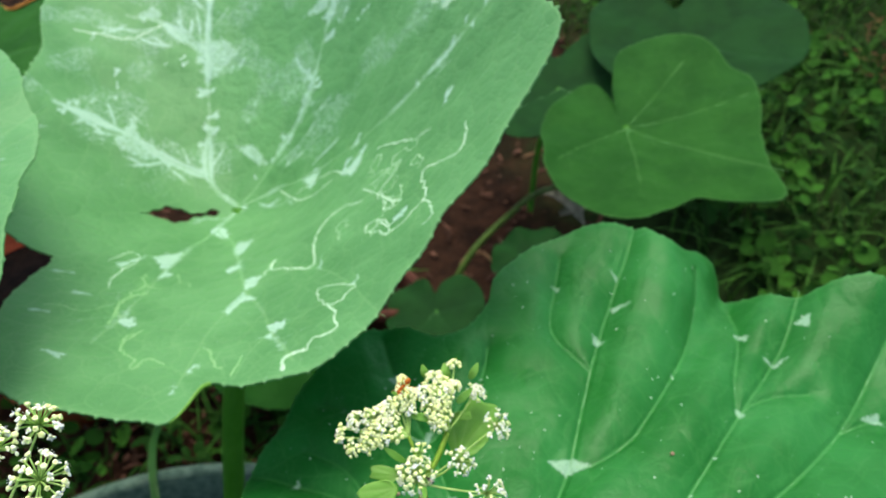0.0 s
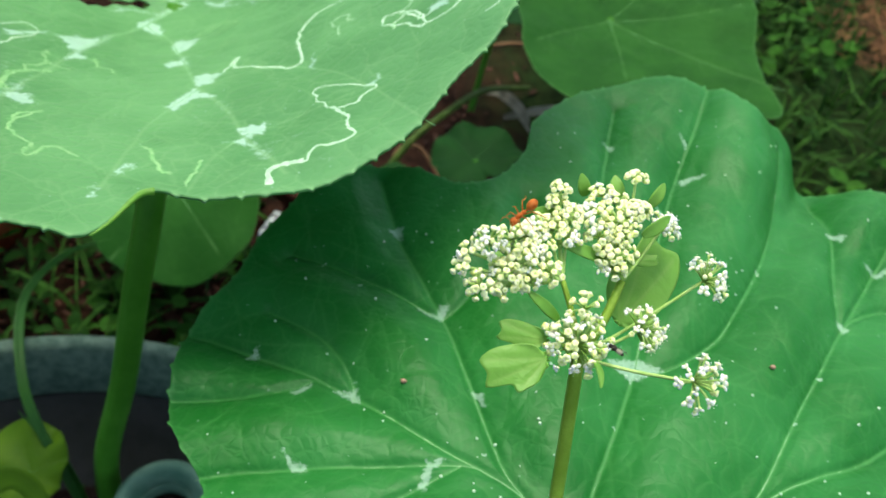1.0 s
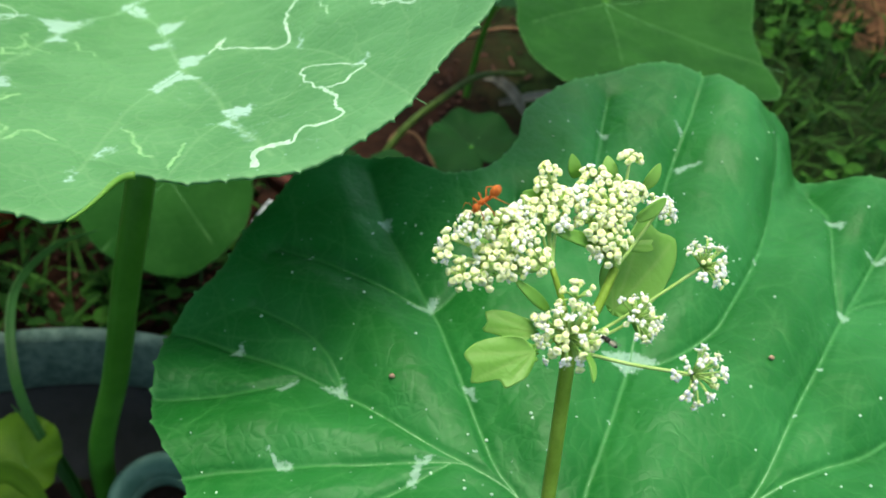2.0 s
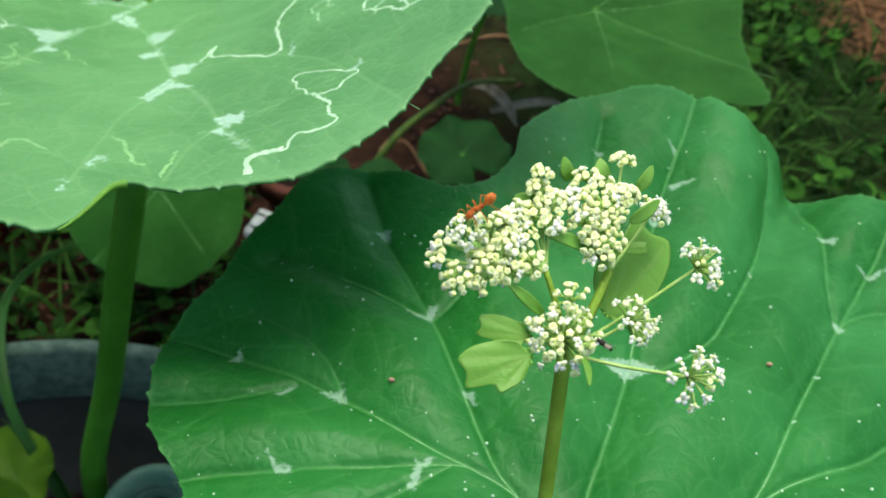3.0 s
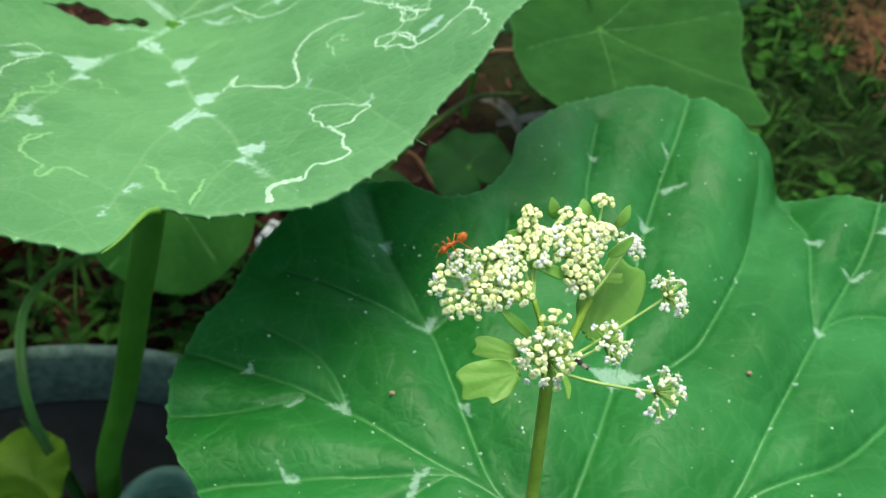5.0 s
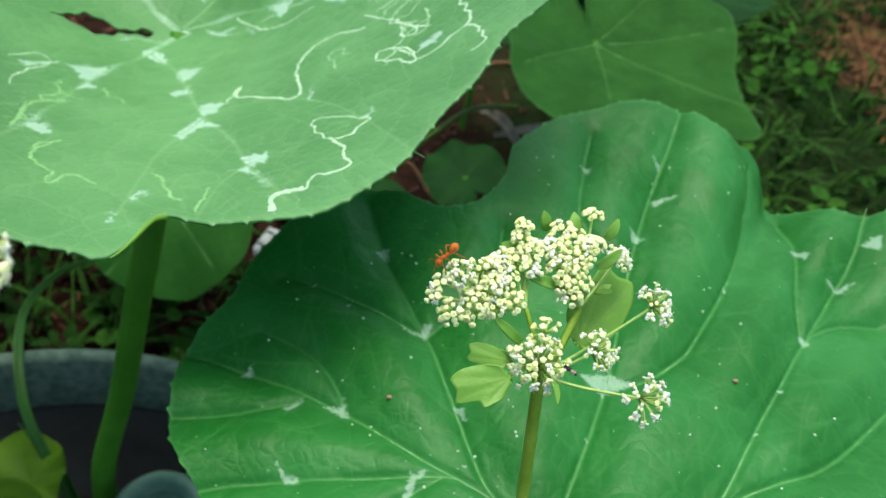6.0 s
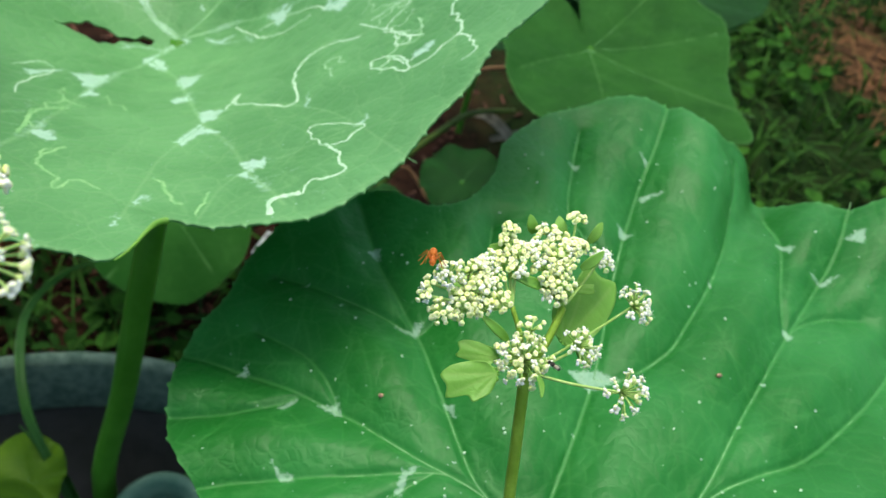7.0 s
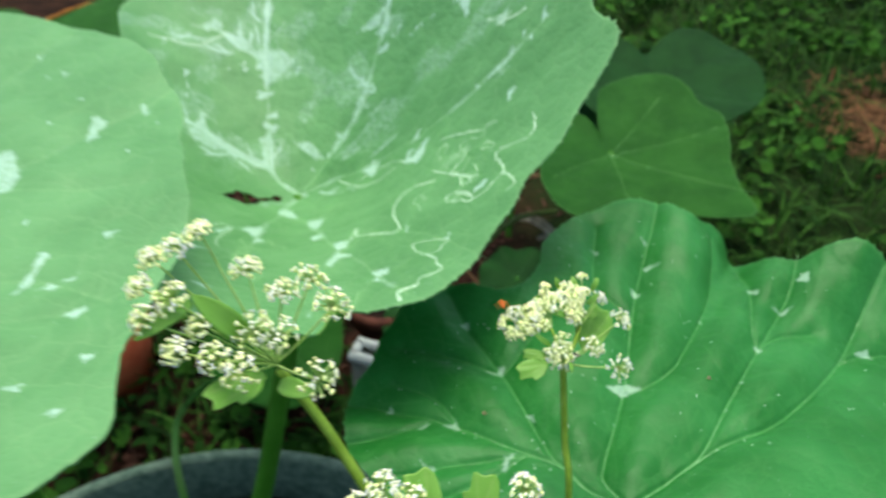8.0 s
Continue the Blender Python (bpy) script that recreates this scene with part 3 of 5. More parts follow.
def mottled_leaf():
    leaf = thing("pumpkin_leaf", A_JOINT, "large pale green pumpkin leaf with silvery flecks and winding white mines", "leaf")
    mottled.build("blade", SILVERY, leaf, 200, 1400)
    mottled.vein_tubes(VEIN_PALE, leaf)
    trails = [
        ([(39.9, -95.2), (42, -83.2), (42.1, -91.2), (53.6, -98.1), (61.9, -102.5), (63.1, -98.4), (60, -77.8), (65.5, -64.9), (72.8, -63.5), (80.4, -69.6)], 0.0007),
        ([(64.8, -168.1), (64.7, -163.4), (67.5, -160.3), (71.6, -160.7), (74.3, -156.2), (80.9, -155), (80.8, -148.6), (79.2, -142.5), (75.2, -137.6)], 0.0007),
        ([(64.9, -168.6), (64.7, -163.6), (67.5, -160.5), (71.6, -160.7)], 0.0012),
        ([(75.2, -137.6), (70.7, -129), (70, -125.4), (74.8, -125), (84, -130.5), (84.8, -133.1), (82.9, -136.2), (80.3, -138.9), (75.6, -138.5)], 0.00045),
        ([(85.2, -97.3), (86.6, -93.2), (91.4, -94.8), (96.1, -103.7), (95.5, -109.7), (90.1, -102.4), (85.3, -98.4)], 0.00055),
        ([(95.5, -109.7), (101.9, -108.4), (109, -103.6), (112.9, -109.9), (113.3, -118), (110, -118.7)], 0.0005),
        ([(88, -101), (92, -97), (95, -105), (99, -103)], 0.0005),
        ([(-34.2, -79.2), (-32, -65.6), (-27.3, -66.3), (-23.9, -76.6), (-25, -85.4), (-24.8, -96.2), (-22.1, -105.3)], 0.0005),
        ([(79.8, -60.3), (89.1, -74.6), (96.7, -90), (93.6, -90), (90.9, -78.9)], 0.0005),
        ([(83.8, -61.8), (97.8, -59.4), (89, -75.1), (100.5, -92), (93, -84)], 0.0004),
        ([(109, -103.6), (110.5, -99.9), (109.4, -82.4), (123.5, -88.3), (126.2, -72.8)], 0.0006),
        ([(111.3, -56.6), (103.6, -52.2), (84.4, -34.2)], 0.0005),
        ([(-103.6, 90.6), (-90.9, 93.3), (-74.4, 97.4), (-58, 111)], 0.0009),
        ([(24.4, -0.3), (43.3, -25.8), (59.7, -28)], 0.0006),
        ([(37.2, -15.1), (48.5, -13.8), (58.2, -20.5), (69.9, -32.6), (75.8, -32.2)], 0.0005),
        ([(110.1, 21.5), (121, 9.1), (115.4, 9.8), (128.7, 0.7)], 0.0007),
    ]
    for k, (line, w) in enumerate(trails):
        mottled.mine(line, w * 0.78, MINE, leaf, k)
    old = [
        ([(-7.6, -136.6), (-11.5, -115.9), (-8.5, -105.5), (-6.8, -105.8)], 0.0006),
        ([(2.3, -148.9), (3.2, -143.6), (6, -139), (3.5, -150.1), (7.5, -155.1), (11.3, -158.2), (13.1, -164.1), (15.4, -157.6), (22.4, -159.4)], 0.0005),
        ([(31.4, -148.7), (35.2, -152.1), (39.6, -160.6), (42.9, -163.1)], 0.0005),
        ([(47.9, -156.1), (47.5, -163), (47, -168.1)], 0.0005),
        ([(17, -40), (24, -32), (31, -36), (26, -44)], 0.0004),
    ]
    rnd = random.Random(21)
    for k in range(12):
        x, y, a = rnd.uniform(-62, 0), rnd.uniform(-165, -75), rnd.uniform(0, 6.28)
        line = [(x, y)]
        for j in range(rnd.randint(4, 8)):
            a += rnd.uniform(-1.3, 1.3)
            x, y = x + 5 * math.cos(a), y + 5 * math.sin(a)
            line.append((x, y))
        if all(math.hypot(px, py) < float(mottled.radius(math.degrees(math.atan2(py, px)))) - 8 for px, py in line):
            old.append((line, rnd.uniform(0.0002, 0.0005)))
    for k in range(9):
        x, y, a = rnd.uniform(76, 108), rnd.uniform(-90, -50), rnd.uniform(0, 6.28)
        line = [(x, y)]
        for j in range(rnd.randint(5, 9)):
            a += rnd.uniform(-1.6, 1.6)
            x, y = x + 2.8 * math.cos(a), y + 4 * math.sin(a)
            line.append((x, y))
        mottled.mine(line, rnd.uniform(0.00025, 0.00042), PALE_MINE, leaf, 90 + k)
    for k, (line, w) in enumerate(old):
        mottled.mine(line, w, MINE_OLD, leaf, 40 + k)
    bm = bmesh.new()
    rolled = []
    for k in range(15):
        a = -79.4 + 3.1 * k / 14
        r = float(mottled.radius(a)) / 1000 + 0.0004
        rolled.append(mottled.on(r * math.cos(radians(a)), r * math.sin(radians(a)), -0.0004))
    tube(bm, rolled, 0.0002, 0.0009, 8)
    part("rolled_edge", bm, SMALL_LEAF, leaf, "yellow green rolled leaf edge")
    bm = bmesh.new()
    stalk = [(0, 0, -0.002), (-0.002, -0.03, -0.03), (-0.006, -0.056, -0.066), (-0.016, -0.068, -0.114), (-0.034, -0.069, -0.194), (-0.056, -0.074, -0.279), (-0.064, -0.076, -0.36)]
    tube(bm, smooth_line(stalk, 8), 0.0048, 0.0070, 18, 0.09)
    part("petiole", bm, PETIOLE, leaf, "thick ribbed green leaf stalk")
    return leaf


mottled_leaf()

# ---- the dark waxy leaf behind the flower ----
B_JOINT = (0.033, 0.118, 0.386)
waxy = Blade(
    outline=[(-172, 78), (-162, 60), (-153, 12), (-132, 12), (-122, 60), (-110, 82), (-95, 84), (-75, 90), (-50, 110), (-25, 130), (0, 150), (18, 170), (30, 188), (38.8, 194), (41, 192), (44.2, 188), (48.8, 174), (51, 170), (54, 170), (56.5, 171), (58, 170), (59, 174), (60, 183), (61.4, 188), (63.2, 184), (65.5, 175), (68.8, 175), (71.4, 180), (75.5, 182), (79.7, 179), (84.4, 170), (90.2, 158.5), (94, 146), (95.5, 134), (100, 123), (106, 121.5), (108.7, 126), (111.6, 133.5), (114.6, 139), (118.4, 143), (122, 144), (126.8, 139), (132, 134), (138.2, 127.5), (144.3, 125), (148.9, 122.5), (152.4, 118.5), (156.2, 113), (159.7, 107.7), (162.1, 102.4), (165.9, 94), (178, 82)],
    shape=(0, 0.1103, -0.123, -0.8598, -0.4567, 0.5907, 0.0, 0.03),
    veins=[
        ([(0, 0), (-13, 10), (-19.4, 20.1), (-23.2, 26.3), (-26.4, 35.8), (-33.7, 59.8), (-37.3, 70), (-47.6, 92.3), (-51.2, 101.1), (-57, 122)], 0.00043),
        ([(-37.3, 70), (-55, 82), (-70.5, 89.6), (-80, 94)], 0.00025),
        ([(-13, 10), (-21.1, 21.5), (-36.6, 31.4), (-57.8, 45.7), (-76.6, 55.7), (-95, 63.7), (-103, 66)], 0.00043),
        ([(-26, 25), (-33, 27.7), (-57.5, 27), (-81.9, 25.8), (-92.7, 24.2)], 0.00031),
        ([(-69.7, 51), (-74.2, 48.6), (-85.9, 46.2), (-102.4, 45.1)], 0.0002),
        ([(-58.5, 45.7), (-59.6, 50.8), (-63.7, 57.9), (-70.9, 65.5), (-83.6, 72.9)], 0.0002),
        ([(0, 0), (-6, 12), (-4.4, 20.3), (3.7, 38), (12, 56.9)], 0.00056),
        ([(12, 56.9), (19.8, 56.4), (34.7, 66.4), (42.8, 76.6), (55.5, 95.1), (66.6, 114.8), (74.9, 137.2), (78, 152)], 0.00037),
        ([(12, 56.9), (24.7, 97.8), (31.9, 118), (40.4, 138.8), (47, 153.8), (54, 172)], 0.00037),
        ([(0, 0), (20, 12), (33.1, 21.7), (48.9, 42.5), (60.9, 57.7), (74.8, 75.4), (93.8, 98.5), (103.9, 112.2), (116, 135)], 0.00050),
        ([(20, 12), (38.9, 23.4), (50.3, 28.5), (71, 37.4), (110, 70), (150, 120)], 0.00056),
        ([(110, 70), (125, 75), (150, 76)], 0.00031),
        ([(74.8, 75.4), (80.6, 80.6), (89.6, 84.6), (104, 86)], 0.0002),
        ([(74.8, 75.4), (78, 92), (86, 113), (90, 135)], 0.0002),
        ([(24.7, 97.8), (12, 118), (16, 143), (20, 160)], 0.0002),
        ([(-37.3, 70), (-32, 75.8), (-26, 83.8), (-17.5, 96), (-14, 112)], 0.0002),
        ([(-33, 27.7), (-52, 17), (-76, 10)], 0.0002),
    ],
    patches=[[(-45.1, 74.4), (-39.2, 71.9), (-38.1, 74.8), (-35.8, 74.2), (-37.7, 69.6)], [(4.4, 58.3), (10.4, 52.4), (19.1, 56.5), (13.3, 59.7)], [(92.1, 103.8), (96.5, 100.9), (102.1, 103.4), (96.1, 98.7)], [(73.9, 79.4), (78.1, 77), (76.1, 75.2)], [(37.4, 130.3), (45.8, 131.2), (37.8, 127.3)], [(40.3, 149.2), (42.7, 145.3), (41.2, 143.7)], [(-74.7, 47.5), (-69.7, 50.2), (-70.1, 48.2), (-73.9, 46.6)], [(-64, 48.4), (-59.3, 47.7), (-58.9, 50.8), (-57.3, 44.7)], [(-87.6, 58.8), (-84.9, 62), (-84.8, 58.7)], [(-74.2, 31.3), (-71.2, 28.3), (-68, 27.2), (-68.1, 25.4), (-71, 26.4)], [(-41, 28.5), (-36.6, 29.2), (-39.4, 26.3), (-40.9, 21.5), (-42.7, 22.2)]]
    + [[(85, 117.6), (89.9, 114.4), (87.9, 111.7)], [(-31.2, 48.6), (-27.9, 46.9), (-27.3, 43.7)], [(27.7, 116.7), (32.1, 112.2), (28.2, 110.5)], [(-53.6, 101.2), (-49.7, 102.8), (-49.8, 98.4)], [(14, 145), (18, 143), (17, 140)], [(120, 76), (127, 78), (127, 73)], [(108, 118), (115, 121), (112, 114)]],
    flecks=[(-59.6, 81.7, 1.8), (-70.5, 89.6, 1.8), (48.9, 42.5, 1.6), (60.9, 57.7, 2.0), (-27.9, 30, 1.6), (3.7, 38, 1.5), (55.5, 95.1, 2.0), (-17.5, 96, 1.8)],
    ripple=0.0015, teeth=0.0015, tooth_step=4.5, puff=0.0052, swell=0.0073, splay=48, fleck_size=0.52, girth=0.55, minor=8.0, dense=(15, 180, 0.82),
    folds=[(68, 9, 0.012, 120), (42, 10, 0.024, 130), (57.5, 4, -0.010, 90)],
    curls=[(62.0, 3.2, 0.012, 0.84), (72, 8, 0.003, 0.9)],
)


def waxy_leaf():
    leaf = thing("broad_leaf", B_JOINT, "broad dark green waxy squash leaf with pale veins", "leaf")
    waxy.build("blade", WAXY, leaf, 230, 1000)
    waxy.vein_tubes(VEIN, leaf)
    rnd = random.Random(5)
    bm = bmesh.new()
    ball(bm, (0, 0, 0), (0.0004, 0.00045, 0.00025), rows=3, cols=6)
    speck = link_mesh("pollen_speck", bm, MINE)
    for k in range(120):
        a, f = radians(rnd.uniform(20, 170)), rnd.uniform(0.2, 0.95)
        r = float(waxy.radius(math.degrees(a))) / 1000 * f
        dot = new("pollen_speck", speck)
        dot.parent = leaf
        dot.matrix_basis = Matrix.LocRotScale(waxy.on(r * math.cos(a), r * math.sin(a), 0.0001), Euler((0, 0, rnd.uniform(0, 6))), Vector([rnd.uniform(0.3, 1.15)] * 3))
    for x, y in ((46.1, 56.9), (-47.3, 48.6)):
        bm = bmesh.new()
        ball(bm, (0, 0, 0.0006), (0.0008, 0.0006, 0.0006), rows=5, cols=8)
        crumb = part("crumb", bm, CRUMB, leaf, "tiny reddish brown crumb")
        crumb.location = waxy.on(x / 1000, y / 1000)
    bm = bmesh.new()
    stalk = [(0, 0, -0.002), (0.002, -0.006, -0.05), (-0.01, 0.0, -0.2), (-0.04, 0.01, -0.42)]
    tube(bm, smooth_line(stalk, 8), 0.0045, 0.007, 12, 0.05)
    part("petiole", bm, PETIOLE, leaf, "ribbed green leaf stalk")
    return leaf


broad = waxy_leaf()


# ---- other leaves ----
def other_leaf(name, joint, outline, shape, veins, material, label, stalk, flecks=(), ripple=0.003, teeth=0.001, folds=(), rings=50, spokes=220, vein_mat=None, stalk_r=0.003, bands=0.0, minor=0.0, fleck_size=0.7, patches=(), girth=0.42):
    blade = Blade(outline, shape, veins, flecks, ripple=ripple, teeth=teeth, folds=folds, puff=0.001, girth=girth, splay=60, bands=bands, minor=minor, fleck_size=fleck_size, patches=patches)
    leaf = thing(name, joint, label, "leaf")
    blade.build("blade", material, leaf, rings, spokes)
    blade.vein_tubes(vein_mat or VEIN, leaf)
    bm = bmesh.new()
    tube(bm, smooth_line(stalk, 8), stalk_r, stalk_r * 1.3, 8)
    part("petiole", bm, PETIOLE, leaf)
    return leaf


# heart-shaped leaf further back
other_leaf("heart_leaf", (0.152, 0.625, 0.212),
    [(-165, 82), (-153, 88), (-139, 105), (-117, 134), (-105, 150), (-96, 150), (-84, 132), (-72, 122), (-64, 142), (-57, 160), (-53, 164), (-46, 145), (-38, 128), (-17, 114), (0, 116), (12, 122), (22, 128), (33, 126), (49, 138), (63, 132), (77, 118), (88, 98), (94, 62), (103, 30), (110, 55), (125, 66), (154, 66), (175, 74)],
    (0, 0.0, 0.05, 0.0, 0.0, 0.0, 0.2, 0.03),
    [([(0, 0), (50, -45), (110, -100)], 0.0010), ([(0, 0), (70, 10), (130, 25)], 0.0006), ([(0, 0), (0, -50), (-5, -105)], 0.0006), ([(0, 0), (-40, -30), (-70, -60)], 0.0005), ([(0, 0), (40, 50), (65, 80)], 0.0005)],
    SHADED, "plain green heart-shaped leaf, shade put into its colour", [(0, 0, 0), (0.01, 0.04, -0.03), (0.03, 0.14, -0.11), (0.05, 0.32, -0.27)], girth=0.36, minor=14.0, rings=90, spokes=360)
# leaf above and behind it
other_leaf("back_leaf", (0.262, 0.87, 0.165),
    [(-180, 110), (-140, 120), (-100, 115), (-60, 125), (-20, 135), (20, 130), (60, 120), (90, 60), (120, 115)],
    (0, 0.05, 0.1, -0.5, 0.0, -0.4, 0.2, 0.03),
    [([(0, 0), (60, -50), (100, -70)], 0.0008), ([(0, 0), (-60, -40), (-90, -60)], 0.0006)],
    DEEP_SHADE, "green leaf behind, deep shade put into its colour", [(0, 0, 0), (-0.02, 0.02, -0.1), (-0.03, 0.0, -0.26)])
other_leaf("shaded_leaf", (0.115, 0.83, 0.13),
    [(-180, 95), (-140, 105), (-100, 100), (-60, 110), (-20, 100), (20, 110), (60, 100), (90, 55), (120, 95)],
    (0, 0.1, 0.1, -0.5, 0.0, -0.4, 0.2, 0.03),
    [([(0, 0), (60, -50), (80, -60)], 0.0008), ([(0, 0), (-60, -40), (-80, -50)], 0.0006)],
    DEEP_SHADE, "green leaf coloured dark for deep shade", [(0, 0, 0), (-0.02, 0.02, -0.1), (-0.03, 0.0, -0.2)])
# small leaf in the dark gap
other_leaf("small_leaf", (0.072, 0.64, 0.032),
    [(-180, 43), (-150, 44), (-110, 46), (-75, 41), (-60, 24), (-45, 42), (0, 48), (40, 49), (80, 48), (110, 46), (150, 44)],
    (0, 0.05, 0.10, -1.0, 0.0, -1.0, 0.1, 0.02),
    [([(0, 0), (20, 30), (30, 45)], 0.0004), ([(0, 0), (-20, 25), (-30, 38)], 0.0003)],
    DEEP_SHADE, "small round green leaf over dark soil, colour darkened for shade", [(0, 0, 0), (0.01, -0.01, -0.04), (0.0, -0.02, -0.10)], ripple=0.004)
# leaf beside it, coloured dark for shade, behind the mottled leaf's edge
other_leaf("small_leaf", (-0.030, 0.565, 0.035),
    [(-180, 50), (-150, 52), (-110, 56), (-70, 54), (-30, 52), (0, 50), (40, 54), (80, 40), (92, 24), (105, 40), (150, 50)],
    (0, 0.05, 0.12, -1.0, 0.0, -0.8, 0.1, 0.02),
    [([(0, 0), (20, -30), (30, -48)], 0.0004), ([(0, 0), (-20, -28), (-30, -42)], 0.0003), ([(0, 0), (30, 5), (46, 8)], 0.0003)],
    DEEP_SHADE, "green leaf low over soil, coloured dark for the shade", [(0, 0, 0), (0.005, 0.01, -0.04), (0.0, 0.015, -0.10)], ripple=0.003)
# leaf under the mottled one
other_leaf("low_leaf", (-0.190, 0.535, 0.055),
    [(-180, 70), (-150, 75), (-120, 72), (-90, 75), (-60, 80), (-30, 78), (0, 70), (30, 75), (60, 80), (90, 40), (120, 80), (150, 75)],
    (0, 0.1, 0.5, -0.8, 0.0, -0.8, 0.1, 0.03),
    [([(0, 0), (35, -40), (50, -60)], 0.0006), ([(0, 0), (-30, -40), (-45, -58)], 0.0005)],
    SHADED, "green leaf below the mottled leaf, colour darkened for its shade", [(0, 0, 0), (0.0, 0.03, -0.05), (0.0, 0.03, -0.15)])
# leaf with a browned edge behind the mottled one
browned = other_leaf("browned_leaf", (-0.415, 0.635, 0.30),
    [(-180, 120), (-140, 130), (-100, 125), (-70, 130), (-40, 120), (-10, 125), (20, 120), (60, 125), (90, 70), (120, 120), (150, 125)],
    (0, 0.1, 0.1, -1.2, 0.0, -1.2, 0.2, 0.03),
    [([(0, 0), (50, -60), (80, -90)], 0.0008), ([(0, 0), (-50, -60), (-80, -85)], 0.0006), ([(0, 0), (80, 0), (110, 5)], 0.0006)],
    SHADED, "green leaf coloured dark for shade, with a browned curled edge", [(0, 0, 0), (-0.02, 0.05, -0.1), (-0.03, 0.08, -0.34)], stalk_r=0.004)
bm = bmesh.new()
edge_line = curve_of([(-180, 120), (-140, 130), (-100, 125), (-70, 130), (-40, 120), (-10, 125), (20, 120), (60, 125), (90, 70), (120, 120), (150, 125)])
ring = []
for a in range(-170, 190, 6):
    r = float(edge_line(a)) / 1000
    x, y = r * math.cos(radians(a)), r * math.sin(radians(a))
    ring.append(Vector((x, y, 0.1 * x + 0.1 * y - 1.2 * (x * x + y * y) + 0.2 * (math.sqrt(x * x + y * y + 0.0009) - 0.03))))
tube(bm, ring, 0.0016, 0.0016, 6)
part("browned_edge", bm, BROWN_EDGE, browned, "orange brown dried leaf edge")
# pale leaf nearest the camera
other_leaf("near_leaf", (-0.235, 0.20, 0.468),
    [(-175, 120), (-150, 130), (-120, 150), (-90, 165), (-70, 168), (-54, 166), (-50, 166), (-45, 164), (-41, 150), (-37, 139), (-26, 125), (-11, 117), (0, 109), (12, 105), (21, 105), (33, 111), (44, 114), (59, 125), (73, 136), (82, 142), (95, 150), (120, 140), (150, 70)],
    (0, 0.0, 0.0, 0.0, 0.0, 0.0, 0.0, 0.03),
    [([(0, 0), (42.7, 8.3), (63.9, 39.2), (78, 58), (88, 80)], 0.0009), ([(0, 0), (40, -50), (74.7, -54.6), (100, -62)], 0.0006), ([(0, 0), (45, -70), (75, -105), (95, -130)], 0.0010), ([(0, 0), (10, 60), (16.8, 105.5), (22, 130)], 0.0008), ([(0, 0), (60, -5), (95, -2)], 0.0005), ([(45, -70), (70, -72), (92.4, -68.4)], 0.0005)],
    SILVERY, "pale green pumpkin leaf with scattered white flecks", [(0, 0, -0.001), (-0.03, 0.03, -0.1), (-0.06, 0.06, -0.3), (-0.06, 0.06, -0.53)],
    flecks=[(78, 58, 2.0), (30, 80, 2.2), (50, 60, 1.8), (82, 20, 1.8), (60, -25, 2.2), (70, -80, 1.8), (45, 40, 1.8), (85, 45, 1.8)],
    patches=[[(62.5, 28.9), (59.4, 48.8), (65.8, 46.6), (66.2, 31.1)], [(33.2, 20.4), (38.5, 20.5), (47.7, 5.1), (47.9, -5.7), (38, -8)], [(69.5, -62.5), (72.2, -51.5), (70.7, -40.4), (73.5, -41), (74.2, -50), (72, -60)], [(74.8, -59), (82, -57.5), (88, -48.8), (86, -54), (80, -56)], [(31.4, 89.1), (38.2, 83.7), (37.6, 78.3)], [(75.1, 58.5), (81.7, 56.2), (79.4, 51.4)], [(87.7, -68), (95.2, -65.6), (92.2, -71.6)], [(97.3, -107.8), (102.4, -106), (100.1, -109.6)], [(84.1, -98.3), (88.6, -96.4), (87.1, -100.2)], [(87, -28.5), (91.2, -27), (90.3, -33.1)], [(13.6, 106.1), (18.8, 106.2), (18.4, 100.3)], [(99.1, -87.2), (104.7, -85.1), (101.7, -90.4)]],
    vein_mat=VEIN_PALE, stalk_r=0.005, rings=130, spokes=600, teeth=0.0016, bands=0.3, minor=14.0, fleck_size=1.0)


# ---- flowers ----
def lobed(bm, profile, lobes, depth, slots, cols=10, phase=0.0):
    """A small round body from a profile of radius and height, waved into lobes round its rim; slots: the material of each band."""
    rings = []
    for r, z in profile:
        wave = [1 + depth * math.cos(lobes * math.tau * k / cols + phase) for k in range(cols)]
        rings.append([bm.verts.new((r * wave[k] * math.cos(math.tau * k / cols), r * wave[k] * math.sin(math.tau * k / cols), z)) for k in range(cols)])
    for i, (a, b) in enumerate(zip(rings, rings[1:])):
        for k in range(cols):
            j = (k + 1) % cols
            bm.faces.new((a[k], a[j], b[j], b[k])).material_index = slots[i]
    bm.faces.new(rings[0][::-1]).material_index = slots[0]
    bm.faces.new(rings[-1]).material_index = slots[-1]


